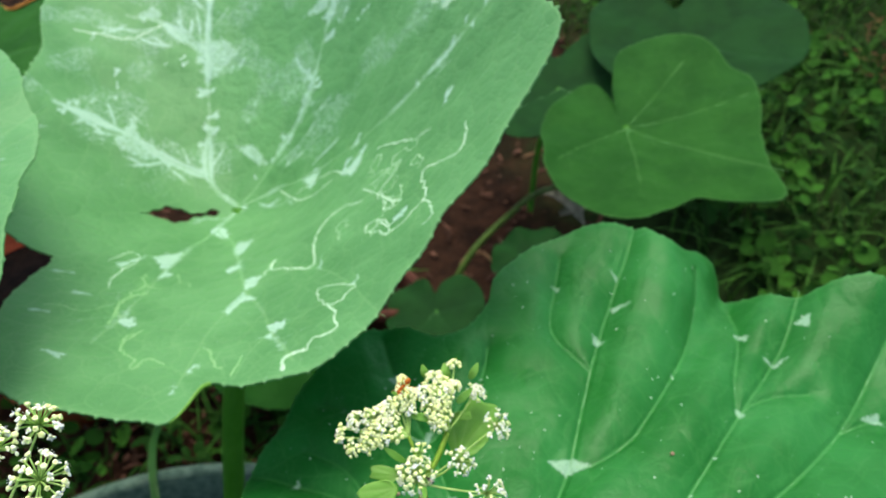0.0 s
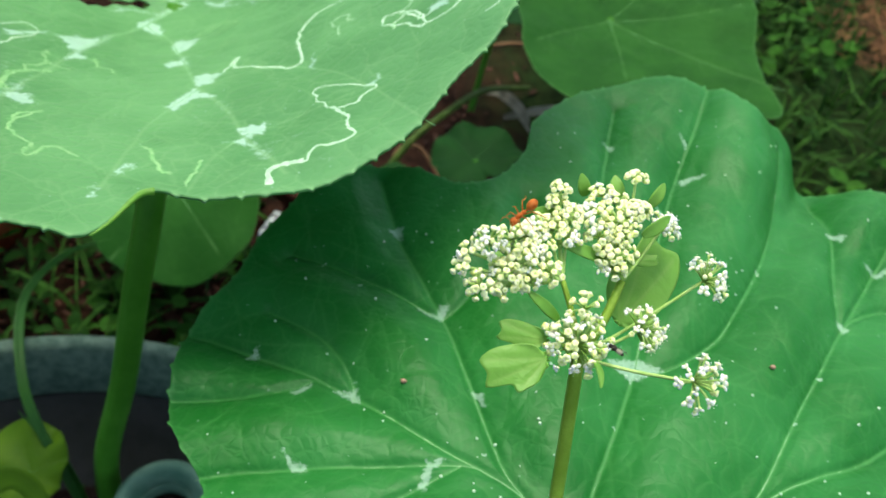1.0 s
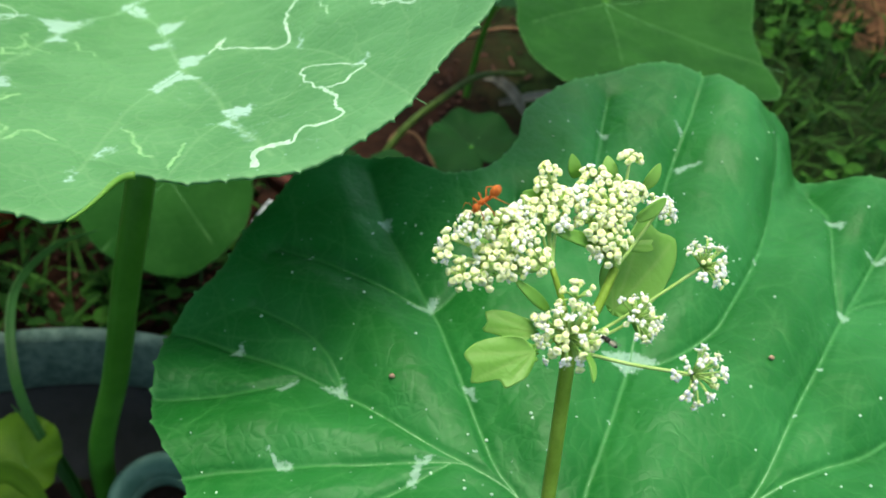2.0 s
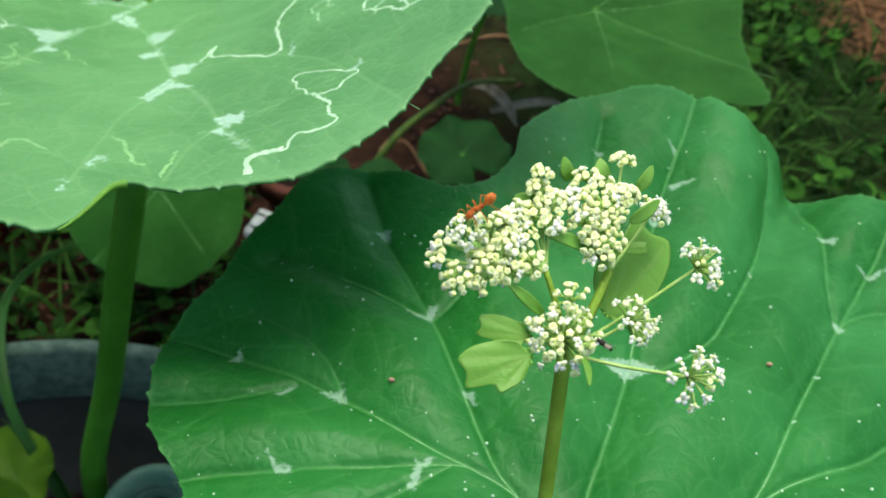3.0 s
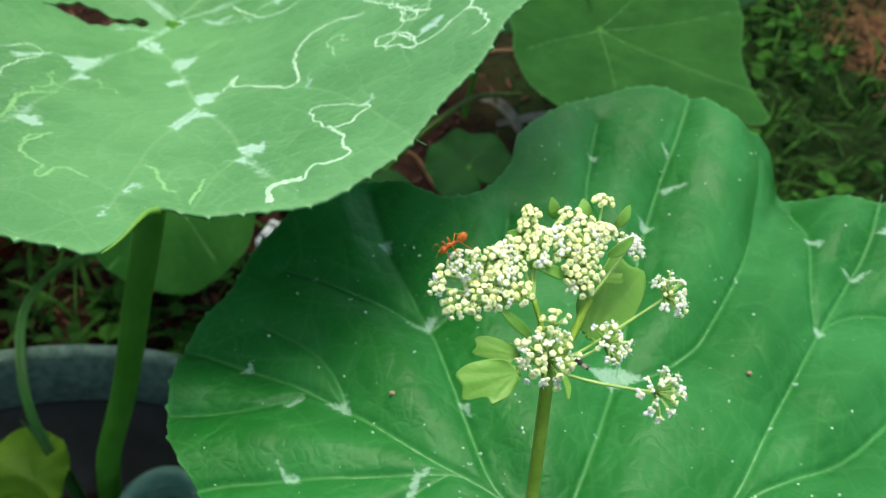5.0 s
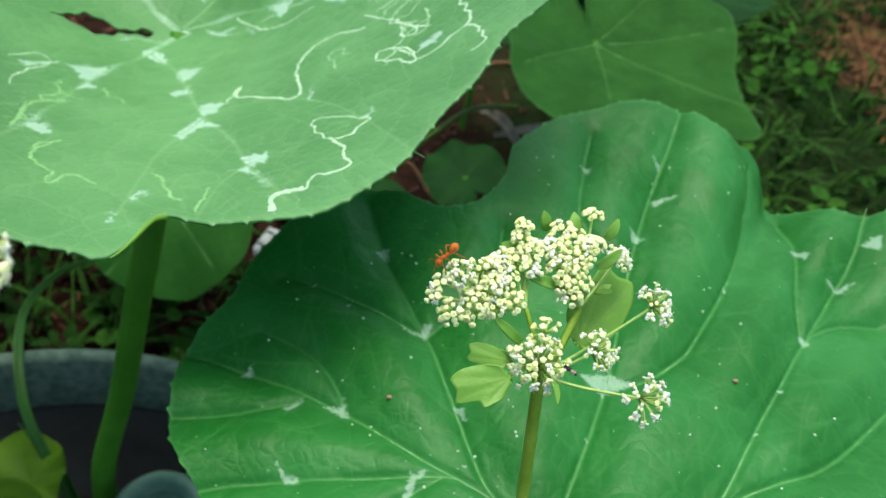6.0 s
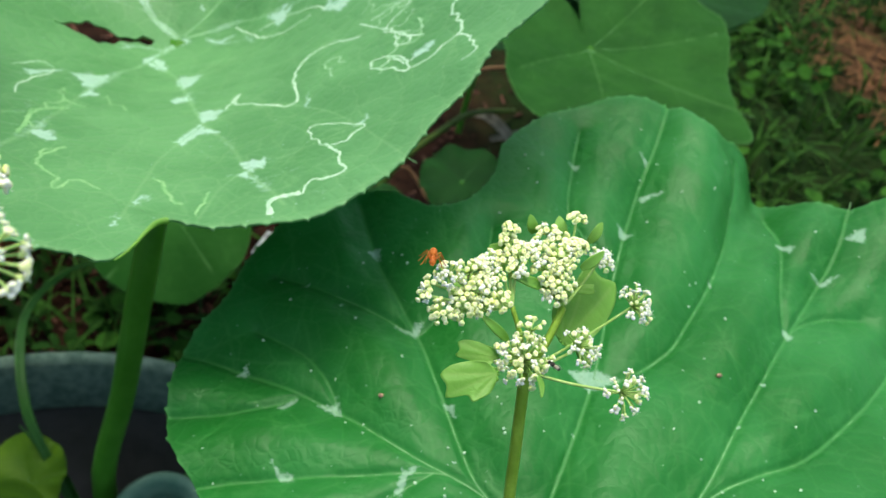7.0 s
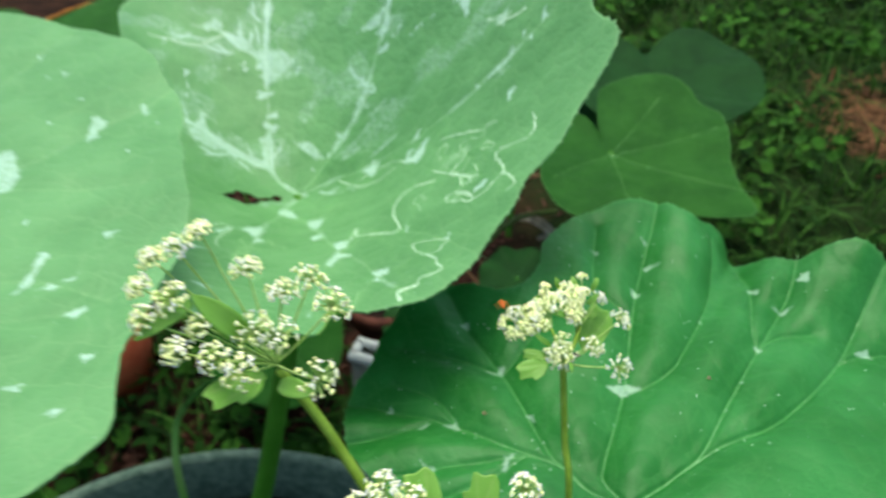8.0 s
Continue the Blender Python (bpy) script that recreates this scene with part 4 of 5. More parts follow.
def floret_meshes():
    """Florets: closed cream buds, cups with a pit, and opened white ones with five curled petals, on small green ovaries."""
    made = []
    rnd = random.Random(2)
    mm = 0.001
    for style in range(6):
        bm = bmesh.new()
        if style < 2:
            plan = [(0.12, -0.62), (0.26, -0.42), (0.30, -0.22), (0.46, -0.10), (0.54, 0.12), (0.47, 0.34), (0.28, 0.45), (0.10, 0.40)]
            lobed(bm, [(r * mm, z * mm) for r, z in plan], 5, 0.06 + 0.03 * style, [1, 1, 1, 0, 0, 0, 0], 10)
        elif style < 4:
            plan = [(0.12, -0.62), (0.27, -0.42), (0.30, -0.24), (0.50, -0.12), (0.60, 0.08), (0.55, 0.26), (0.38, 0.33), (0.20, 0.28), (0.12, 0.22)]
            lobed(bm, [(r * mm, z * mm) for r, z in plan], 5, 0.10, [1, 1, 1, 0, 0, 0, 0, 1], 15, style)
        else:
            lobed(bm, [(r * mm, z * mm) for r, z in [(0.12, -0.6), (0.30, -0.4), (0.32, -0.15), (0.2, 0.02)]], 2, 0.08, [1, 1, 1], 8)
            for k in range(5):
                a = math.tau * k / 5 + rnd.uniform(-0.2, 0.2)
                if k == 2 or (style == 5 and k == 4):
                    continue
                t = Matrix.Rotation(a, 3, "Z") @ Matrix.Rotation(radians(rnd.uniform(-35, 10)), 3, "Y")
                q = rnd.uniform(0.46, 0.62) * mm
                ball(bm, (q * math.cos(a), q * math.sin(a), rnd.uniform(0.0, 0.22) * mm), (rnd.uniform(0.38, 0.48) * mm, 0.38 * mm, 0.24 * mm), t, rows=4, cols=8)
            for k in range(2):
                ball(bm, ((0.12 - 0.24 * k) * mm, 0, 0.10 * mm), (0.15 * mm, 0.15 * mm, 0.12 * mm), rows=3, cols=6, slot=1)
            for k in range(2):
                a = rnd.uniform(0, math.tau)
                top = Vector((0.5 * math.cos(a), 0.5 * math.sin(a), rnd.uniform(0.55, 0.85))) * mm
                tube(bm, [Vector((0, 0, 0)), top], 0.03 * mm, 0.025 * mm, 3)
                ball(bm, top, (0.08 * mm, 0.08 * mm, 0.06 * mm), rows=3, cols=5)
        made.append(link_mesh("floret", bm, [PETAL if style < 4 else WHITE_PETAL, OVARY]))
    return made


FLORETS = floret_meshes()


def bract(bm, base, tip, width, up, lobes=1, slot=0):
    """A small cut leaf from base to tip, with lobes on each side, gently cupped."""
    base, tip, up = Vector(base), Vector(tip), Vector(up)
    along = tip - base
    length = along.length
    d = along.normalized()
    s = d.cross(up).normalized()
    u = s.cross(d)
    n = 26
    rows = []
    for i in range(n + 1):
        f = i / n
        if lobes == 1:
            w = width * 1.75 * (f + 0.03) ** 0.55 * (1 - f) ** 0.75
        else:
            spread = 0.10 + 0.9 * max(0, (f - 0.25)) ** 0.6
            w = width * spread * (0.72 + 0.28 * abs(math.cos(f * math.pi * lobes))) * (1 - max(0, (f - 0.86) / 0.14) ** 2 * 0.45)
        c = base + d * length * f + u * (length * 0.12 * math.sin(f * math.pi))
        rows.append([bm.verts.new(c + s * w * k + u * (0.16 * w * (abs(k) ** 2)) + d * (0.10 * length * abs(k) * (0.8 - f) if lobes > 1 else 0)) for k in (-1, -0.66, -0.33, 0, 0.33, 0.66, 1)])
    for a, b in zip(rows, rows[1:]):
        for k in range(6):
            f = bm.faces.new((a[k], a[k + 1], b[k + 1], b[k]))
            f.material_index = slot


def umbel(name, label, stalk, node_at, heads, bracts, seed, stalk_r=(0.0014, 0.0018), scale=1.0, dense=1.0, branches=()):
    """A flower head: stalk, rays that end in small round clusters of florets, and cut bract leaves. Places in millimetres round node_at."""
    rnd = random.Random(seed)
    origin = Vector(node_at) / 1000
    flower = thing(name, origin, label, "flower", "umbel flowers")
    bm = bmesh.new()
    tube(bm, smooth_line([Vector(p) / 1000 - origin for p in stalk], 8), stalk_r[1], stalk_r[0], 10, 0.06)
    part("stalk", bm, STEM, flower, "ribbed olive green flower stalk")
    forks = [Vector((0, 0, 0))]
    for place, girth in branches:
        fork = Vector(place) / 1000 - origin
        bm = bmesh.new()
        tube(bm, smooth_line([Vector((0, 0, 0)), fork * 0.5 + Vector((0.0006, 0, -0.0004)), fork], 5), girth, girth * 0.85, 8, 0.05)
        part("branch", bm, STEM, flower, "olive green side branch")
        forks.append(fork)
    for (x, y, z), r, count, open_share, *rest in heads:
        fork = forks[rest[0] if rest else 0]
        c = Vector((x, y, z)) / 1000 - origin
        count = int(count * dense)
        r = r / 1000 * 1.1
        way = ((c - fork) * (1 / max((c - fork).length, 1e-4)) * 0.9 + Vector((0, -0.35, 0.65))).normalized()
        hub = c - way * r * 0.62
        bm = bmesh.new()
        mid = fork.lerp(hub, 0.5) + Vector((0, 0, -0.0006))
        tube(bm, smooth_line([fork, mid, hub], 5), 0.00036 * scale, 0.0003 * scale, 6)
        q = way.to_track_quat("Z", "Y")
        heads_at = []
        for k in range(count):
            f = (k + 0.5) / count
            pol = math.acos(1 - f * 1.15)
            az = k * 2.39996 + rnd.uniform(-0.3, 0.3)
            v = Vector((math.sin(pol) * math.cos(az), math.sin(pol) * math.sin(az), math.cos(pol) * 0.75 + 0.15))
            reach = r * rnd.uniform(0.74, 1.08)
            p = hub + q @ (v * reach)
            tube(bm, [hub, hub.lerp(p, 0.55) + q @ Vector((0, 0, 0.0002)), p], 0.00022 * scale, 0.00018 * scale, 5)
            heads_at.append((p, (q @ v).normalized()))
        if open_share < 0.25 and count / r > 8500:
            ball(bm, hub + way * r * 0.2, (r * 0.45, r * 0.45, r * 0.4), way.to_track_quat("Z", "Y").to_matrix(), rows=6, cols=10)
        cluster = part("umbellet", bm, RAY, flower)
        for p, n in heads_at:
            style = rnd.choice((4, 5)) if rnd.random() < open_share else rnd.choice((0, 1, 2, 2, 3))
            fl = new("floret", FLORETS[style])
            fl.parent = cluster
            turn = (n + Vector((rnd.uniform(-0.4, 0.4), rnd.uniform(-0.4, 0.4), rnd.uniform(-0.2, 0.4)))).normalized().to_track_quat("Z", "Y")
            fl.matrix_basis = Matrix.LocRotScale(p, turn @ Euler((0, 0, rnd.uniform(0, 6))).to_quaternion(), Vector([scale * rnd.uniform(0.78, 1.3) * (1.0 if open_share > 0.6 else 1.12)] * 3))
    for base, tip, width, up, lobes in bracts:
        b, t = Vector(base) / 1000 - origin, Vector(tip) / 1000 - origin
        if lobes > 1:
            d = (t - b).normalized()
            side = Vector(up).cross(d).normalized()
            size = (t - b).length * 1000
            wide = width / size / 0.42
            cut = Blade([(a * wide, size * f) for a, f in ((-80, 0.14), (-45, 0.34), (-25, 0.6), (-12, 0.84), (-4, 0.96), (0, 1.0), (5, 0.97), (13, 0.92), (21, 0.95), (27, 1.0), (31, 0.9), (36, 0.72), (42, 0.64), (49, 0.66), (55, 0.66), (61, 0.54), (78, 0.38), (105, 0.14))] + [(180, size * 0.05)],
                (0, 0, 0, -14, 0, 10, 0, 0.03), [([(0, 0), (size * 0.9, 0)], 0.00012), ([(0, 0), (size * 0.84, size * 0.40 * wide)], 0.0001), ([(0, 0), (size * 0.34, size * 0.46 * wide)], 0.0001)], ripple=0.0003, puff=0.0002, swell=0.0008)
            ob = cut.build("bract_leaf", SMALL_LEAF, flower, 16, 120, 0.00025)
            ob.matrix_basis = Matrix.Translation(b) @ Matrix((d, side, d.cross(side))).transposed().to_4x4()
            tagged(ob, "light green cut leaf")
            continue
        bm = bmesh.new()
        bract(bm, b, t, width / 1000, up, lobes)
        ob = part("bract_leaf", bm, SMALL_LEAF, flower, "light green cut leaf")
        mod = ob.modifiers.new("thickness", "SOLIDIFY")
        mod.thickness = 0.00025
    return flower


main_umbel = umbel("umbel_flower", "cream white umbel flower head on an olive stalk", [(0, 85, -70), (9, 84, 250), (8.2, 103.5, 395), (6.0, 117.8, 426.6), (4.3, 128.8, 449.4)], (4.3, 128.8, 449.4),
    [((12.8, 154.8, 463.6), 1.6, 14, 0.0, 1), ((7.4, 152.7, 461.7), 2.0, 16, 0.05, 1), ((9.5, 151.0, 461.9), 1.8, 14, 0.0, 1), ((-0.2, 150.1, 463.8), 1.3, 10, 0.0, 2), ((-0.4, 148.7, 462.3), 1.8, 14, 0.0, 2), ((1.9, 147.3, 461.4), 2.6, 30, 0.05, 2), ((12.5, 148.9, 462.6), 2.1, 20, 0.0, 1), ((9.6, 147.2, 461.7), 2.6, 28, 0.05, 1), ((9.4, 144.6, 460.9), 2.0, 16, 0.1, 1), ((5.9, 144.7, 460.3), 2.3, 16, 0.35, 1), ((8.9, 142.1, 459.3), 2.6, 26, 0.05, 1), ((18.4, 149.2, 459.5), 2.4, 18, 0.9, 1), ((-1.4, 145.2, 460.6), 2.2, 20, 0.1, 2), ((4.8, 148.4, 461.3), 2.2, 18, 0.2, 1), ((-6.2, 142.2, 461.0), 2.0, 16, 0.2, 2), ((1.4, 143.8, 460.2), 1.8, 12, 0.2, 2)]
    + [((-3.2, 141.4, 459.5), 2.0, 18, 0.1, 2), ((-4.1, 144.5, 461.0), 2.0, 14, 0.3, 2), ((-8.1, 140.7, 461.6), 2.3, 16, 0.3, 2), ((-12.1, 139.0, 461.9), 2.3, 18, 0.7, 2), ((-15.0, 137.1, 461.4), 1.2, 6, 0.2, 2), ((-15.6, 135.4, 459.8), 1.2, 6, 0.2, 2), ((-6.7, 138.5, 459.7), 2.6, 28, 0.1, 2), ((-9.2, 135.6, 458.1), 2.7, 32, 0.05, 2), ((-12.7, 133.6, 457.6), 2.0, 18, 0.0, 2), ((-5.3, 135.9, 458.1), 2.1, 16, 0.1, 2), ((-1.8, 136.7, 458.9), 1.8, 12, 0.0, 2), ((8.7, 140.0, 457.5), 1.8, 10, 0.1, 1)]
    + [((4.2, 133.7, 456.5), 2.4, 9, 0.2), ((3.0, 128.6, 454.4), 4.4, 54, 0.4), ((0.0, 128.9, 453.6), 2.6, 12, 0.4), ((14.9, 132.6, 454.1), 3.6, 23, 0.9), ((24.3, 139.5, 459.3), 3.6, 25, 0.8), ((21.9, 123.2, 453.9), 4.1, 23, 0.9)],
    [((-1.6, 126.3, 451.7), (-11.0, 125.2, 451.8), 3.5, (0.0, -0.45, 0.9), 2), ((-1.1, 130.0, 451.1), (-8.1, 131.6, 452.7), 2.2, (0.0, -0.45, 0.9), 2), ((13.0, 138.7, 446.6), (23.6, 148.3, 453.5), 6.0, (0.1, -0.6, 0.8), 2), ((7.9, 142.3, 456.5), (0.4, 142.8, 458.5), 1.3, (0, -0.6, 1), 1), ((5.5, 154.0, 458.4), (4.3, 155.9, 461.6), 1.3, (0, -0.9, 0.5), 1), ((10.7, 153.0, 458.3), (10.0, 156.6, 461.4), 1.7, (0, -0.9, 0.5), 1), ((16.6, 154.0, 457.6), (18.8, 157.1, 460.5), 1.3, (0, -0.9, 0.5), 1), ((0.6, 148.7, 458.4), (-3.4, 148.8, 459.4), 1.3, (0, -0.6, 0.8), 1), ((13.4, 145.3, 459.5), (17.4, 147.8, 462.2), 1.3, (0, -0.8, 0.6), 1), ((4.9, 126.5, 453.0), (5.6, 121.1, 453.6), 0.9, (0.4, -0.6, 0.6), 1), ((14.7, 134.8, 451.0), (15.5, 130.4, 450.2), 2.0, (0, -0.5, 0.8), 1), ((0.6, 132.4, 453.2), (-4.8, 134.9, 456.4), 1.1, (0, -0.6, 0.8), 1), ((12.5, 144.2, 454.9), (16.9, 143.2, 456.0), 1.2, (0, -0.6, 0.8), 2), ((-7.6, 140.0, 452.7), (-8.9, 143.4, 455.2), 1.4, (0, -0.7, 0.7), 1)],
    11, (0.00105, 0.0013), 0.82, 1.0, [((10.8, 139.8, 454.8), 0.00075), ((1.2, 138.5, 455.2), 0.0005)])

umbel("umbel_flower", "cream white umbel flower head leaning on a stout green stalk", [(-20, 60, -70), (-8, 50, 150), (-8, 48, 340), (-25, 58, 410), (-42, 69, 441), (-53.9, 77.9, 456.5), (-65.3, 88, 471.3), (-76.1, 95.5, 484)], (-77, 96, 485),
    [((-105.7, 95.8, 512.5), 3, 22, 0.3), ((-103.1, 100.7, 516.8), 3, 22, 0.3), ((-98.3, 103.6, 517.8), 3.4, 22, 0.3), ((-92.9, 107.3, 519.9), 2.6, 22, 0.3), ((-97.8, 92.2, 512.4), 4, 22, 0.3), ((-103.2, 87.4, 510.1), 3.2, 22, 0.3), ((-96.3, 83.7, 503.1), 3.2, 22, 0.3), ((-93.3, 92.1, 502.7), 3, 22, 0.3), ((-84.6, 111.4, 505.2), 3.6, 24, 0.5),
     ((-75.8, 109, 499.8), 4, 24, 0.5), ((-68.6, 114.6, 499.8), 4.2, 24, 0.5), ((-61.1, 99.8, 503.1), 4.4, 24, 0.5), ((-80.9, 94.3, 500.5), 4.4, 24, 0.5), ((-75.1, 94.1, 498.7), 4.6, 24, 0.5), ((-88.1, 84.4, 500.5), 3.6, 24, 0.5), ((-82.2, 81.6, 498.8), 4.2, 24, 0.5), ((-64.3, 86.3, 490.3), 4.8, 24, 0.5)],
    [((-79, 90, 488), (-88, 79, 496), 4.0, (0, -0.6, 1), 2), ((-82, 95, 495), (-94, 97, 508), 4.2, (0, -0.6, 1), 1), ((-76, 92, 482), (-66, 87, 484), 3.4, (0, -0.6, 1), 1), ((-95, 98, 505), (-104, 84, 506), 3.0, (0.5, -0.6, 1), 1)],
    23, (0.0013, 0.0017), 0.88, 1.2)

umbel("umbel_flower", "cream white umbel flower head below with pale cut leaves", [(-25, 52, -70), (-32, 56, 300), (-34, 60, 455)], (-34, 60, 455),
    [((-50.7, 68.6, 474.2), 3.6, 20, 0.5), ((-43.5, 66.6, 472.6), 3.4, 18, 0.4), ((-15.2, 67.2, 475), 3.8, 20, 0.5), ((-56.5, 64, 473.1), 3.0, 14, 0.5), ((-34, 58, 472), 4, 24, 0.5), ((-24, 56, 472), 4, 24, 0.5)],
    [((-38.5, 64, 468), (-39.5, 72, 475.5), 5.0, (0, -0.8, 1), 2), ((-27, 63, 468), (-23, 70, 475), 4.4, (0, -0.8, 1), 2), ((-46, 62, 468), (-49, 68, 471), 3.0, (0, -0.8, 1), 2)],
    31, (0.0013, 0.0017), 0.92, 1.2)


# ---- insects ----
ANT_RED = plain_material("ant_shell", rgb(0.38, 0.085, 0.014), rgb(0.58, 0.19, 0.035), 1200, rough=0.3, relief=0.05, distance=0.0001, sss=0.1)
FLY_DARK = plain_material("fly_shell", rgb(0.02, 0.018, 0.015), rgb(0.06, 0.05, 0.04), 1500, rough=0.35)
FLY_PALE = plain_material("fly_band", rgb(0.35, 0.30, 0.22), rgb(0.45, 0.40, 0.30), 1500, rough=0.5)


def make_ant():
    ant = thing("red_ant", (0, 0, 0), "orange red ant walking on the flower head", "ant")
    mm = 0.00088

    def shell(name, *balls):
        bm = bmesh.new()
        for c, r, pitch in balls:
            ball(bm, Vector(c) * mm, [v * mm for v in r], Matrix.Rotation(radians(pitch), 3, "Y"), 8, 12)
        part(name, bm, ANT_RED, ant)
    shell("head", ((2.35, 0, 0.95), (0.72, 0.70, 0.56), 25), ((2.95, 0.2, 0.62), (0.3, 0.14, 0.12), 35), ((2.95, -0.2, 0.62), (0.3, 0.14, 0.12), 35))
    shell("thorax", ((1.25, 0, 1.2), (0.72, 0.46, 0.48), 0), ((0.45, 0, 1.15), (0.7, 0.36, 0.38), 10))
    shell("waist", ((-0.35, 0, 1.15), (0.32, 0.2, 0.3), 0))
    shell("gaster", ((-1.45, 0, 1.4), (1.12, 0.82, 0.78), 18))
    for side in (1, -1):
        for x, fx, fy in ((1.5, 2.3, 2.0), (1.0, 0.6, 2.5), (0.4, -1.7, 2.4)):
            bm = bmesh.new()
            line = [Vector((x, 0.25 * side, 1.0)), Vector(((x + fx) / 2, side * fy * 0.55, 2.0)), Vector((fx, side * fy * 0.95, 0.25)), Vector((fx + 0.25 * (1 if fx > 0 else -1), side * fy * 1.1, 0))]
            pts = []
            for a, b in zip(line, line[1:]):
                pts += [a.lerp(b, k / 4) * mm for k in range(4)]
            tube(bm, pts + [line[-1] * mm], 0.12 * mm, 0.05 * mm, 6)
            part("leg", bm, ANT_RED, ant)
        bm = bmesh.new()
        tube(bm, [Vector(p) * mm for p in ((2.7, 0.3 * side, 1.3), (2.9, 0.9 * side, 1.9), (3.3, 1.2 * side, 2.0), (4.2, 1.35 * side, 1.2))], 0.06 * mm, 0.05 * mm, 5)
        part("antenna", bm, ANT_RED, ant)
    return ant


def make_fly():
    fly = thing("small_fly", (0, 0, 0), "tiny dark banded fly on the flower", "fly")
    mm = 0.0012
    for name, mat, c, r in (("head", FLY_DARK, (0.75, 0, 0.4), (0.25, 0.3, 0.26)), ("thorax", FLY_DARK, (0.25, 0, 0.45), (0.42, 0.32, 0.34)), ("abdomen", FLY_PALE, (-0.5, 0, 0.4), (0.55, 0.3, 0.28)), ("tail", FLY_DARK, (-0.85, 0, 0.38), (0.25, 0.24, 0.22))):
        bm = bmesh.new()
        ball(bm, Vector(c) * mm, [v * mm for v in r], rows=6, cols=10)
        part(name, bm, mat, fly)
    glass, nt, out = nodes_of("wing")
    b = node(nt, "ShaderNodeBsdfPrincipled", Roughness=0.2, Alpha=0.35)
    b.inputs["Base Color"].default_value = rgb(0.5, 0.5, 0.48)
    nt.links.new(b.outputs[0], out.inputs["Surface"])
    for side in (1, -1):
        bm = bmesh.new()
        ball(bm, Vector((-0.7, 0.32 * side, 0.75)) * mm, (0.75 * mm, 0.27 * mm, 0.03 * mm), Matrix.Rotation(radians(-15 * side), 3, "Z"), 4, 10)
        part("wing", bm, glass, fly)
    for side in (1, -1):
        for x in (0.5, 0.2, -0.1):
            bm = bmesh.new()
            tube(bm, [Vector(p) * mm for p in ((x, 0.2 * side, 0.3), (x * 1.4, 0.6 * side, 0.4), (x * 1.8, 0.75 * side, 0.0))], 0.05 * mm, 0.03 * mm, 5)
            part("leg", bm, FLY_DARK, fly)
    return fly


red_ant = make_ant()
small_fly = make_fly()


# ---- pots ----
PLASTIC = plain_material("rim_plastic", rgb(0.050, 0.092, 0.068), rgb(0.112, 0.168, 0.128), 130, rough=0.9, relief=0.6)
PALE_PLASTIC = plain_material("pale_plastic", rgb(0.34, 0.38, 0.35), rgb(0.48, 0.52, 0.48), 30, rough=0.55)
TERRACOTTA = plain_material("terracotta", rgb(0.55, 0.10, 0.04), rgb(0.66, 0.16, 0.07), 50, rough=0.8)
DULL_PLASTIC = plain_material("dull_plastic", rgb(0.07, 0.085, 0.07), rgb(0.13, 0.15, 0.125), 40, rough=0.7)
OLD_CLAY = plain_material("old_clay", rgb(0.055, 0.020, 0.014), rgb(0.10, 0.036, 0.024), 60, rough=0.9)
# near black: the shade inside the wide pot, put into its wall colour
SHADED_WALL = plain_material("shaded_wall", rgb(0.018, 0.020, 0.018), rgb(0.03, 0.032, 0.03), 40, rough=0.6)
GREY_GREEN = plain_material("grey_green_plastic", rgb(0.07, 0.16, 0.105), rgb(0.13, 0.23, 0.16), 40, rough=0.6)
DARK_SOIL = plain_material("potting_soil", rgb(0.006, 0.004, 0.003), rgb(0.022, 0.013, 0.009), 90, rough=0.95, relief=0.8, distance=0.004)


def ring_profile(bm, profile, sides=64, wobble=0.0):
    rings = []
    for r, z in profile:
        rings.append([bm.verts.new(((r + wobble * math.sin(3 * a)) * math.cos(a), (r + wobble * math.sin(3 * a)) * math.sin(a), z)) for a in (math.tau * k / sides for k in range(sides))])
    for a, b in zip(rings, rings[1:]):
        for k in range(sides):
            j = (k + 1) % sides
            bm.faces.new((a[k], a[j], b[j], b[k]))
    return rings


def pot(name, place, radius, height, material, label, fill=0.6, lip=0.006, taper=0.78, rim=0.03, wall=None):
    p = thing(name, place, label, "pot")
    r, h = radius, height
    t = 0.004
    bm = bmesh.new()
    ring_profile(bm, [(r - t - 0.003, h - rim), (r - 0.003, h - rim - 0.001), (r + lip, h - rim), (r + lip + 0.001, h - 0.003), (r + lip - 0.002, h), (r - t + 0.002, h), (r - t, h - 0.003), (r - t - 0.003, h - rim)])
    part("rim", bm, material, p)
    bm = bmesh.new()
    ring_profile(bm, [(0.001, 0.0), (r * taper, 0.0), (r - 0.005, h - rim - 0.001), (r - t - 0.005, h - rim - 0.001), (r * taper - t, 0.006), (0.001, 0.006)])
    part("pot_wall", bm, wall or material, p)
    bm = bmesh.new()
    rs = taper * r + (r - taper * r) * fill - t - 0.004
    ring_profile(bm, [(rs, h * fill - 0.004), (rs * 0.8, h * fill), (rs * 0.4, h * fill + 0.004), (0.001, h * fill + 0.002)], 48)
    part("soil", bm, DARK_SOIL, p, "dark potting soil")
    return p


# grey rim; the wall below it is painted dark as if in shade
pot("plastic_pot", (-0.18, 0.112, GROUND - 0.005), 0.236, 0.165, PLASTIC, "wide grey plastic pot with dark soil, wall coloured dark for shade", fill=0.3, rim=0.05, wall=SHADED_WALL)
pot("plastic_pot", (-0.131, 0.256, 0.0), 0.025, 0.075, GREY_GREEN, "small grey green pot standing in the wide one", fill=0.75, rim=0.012, lip=0.003)


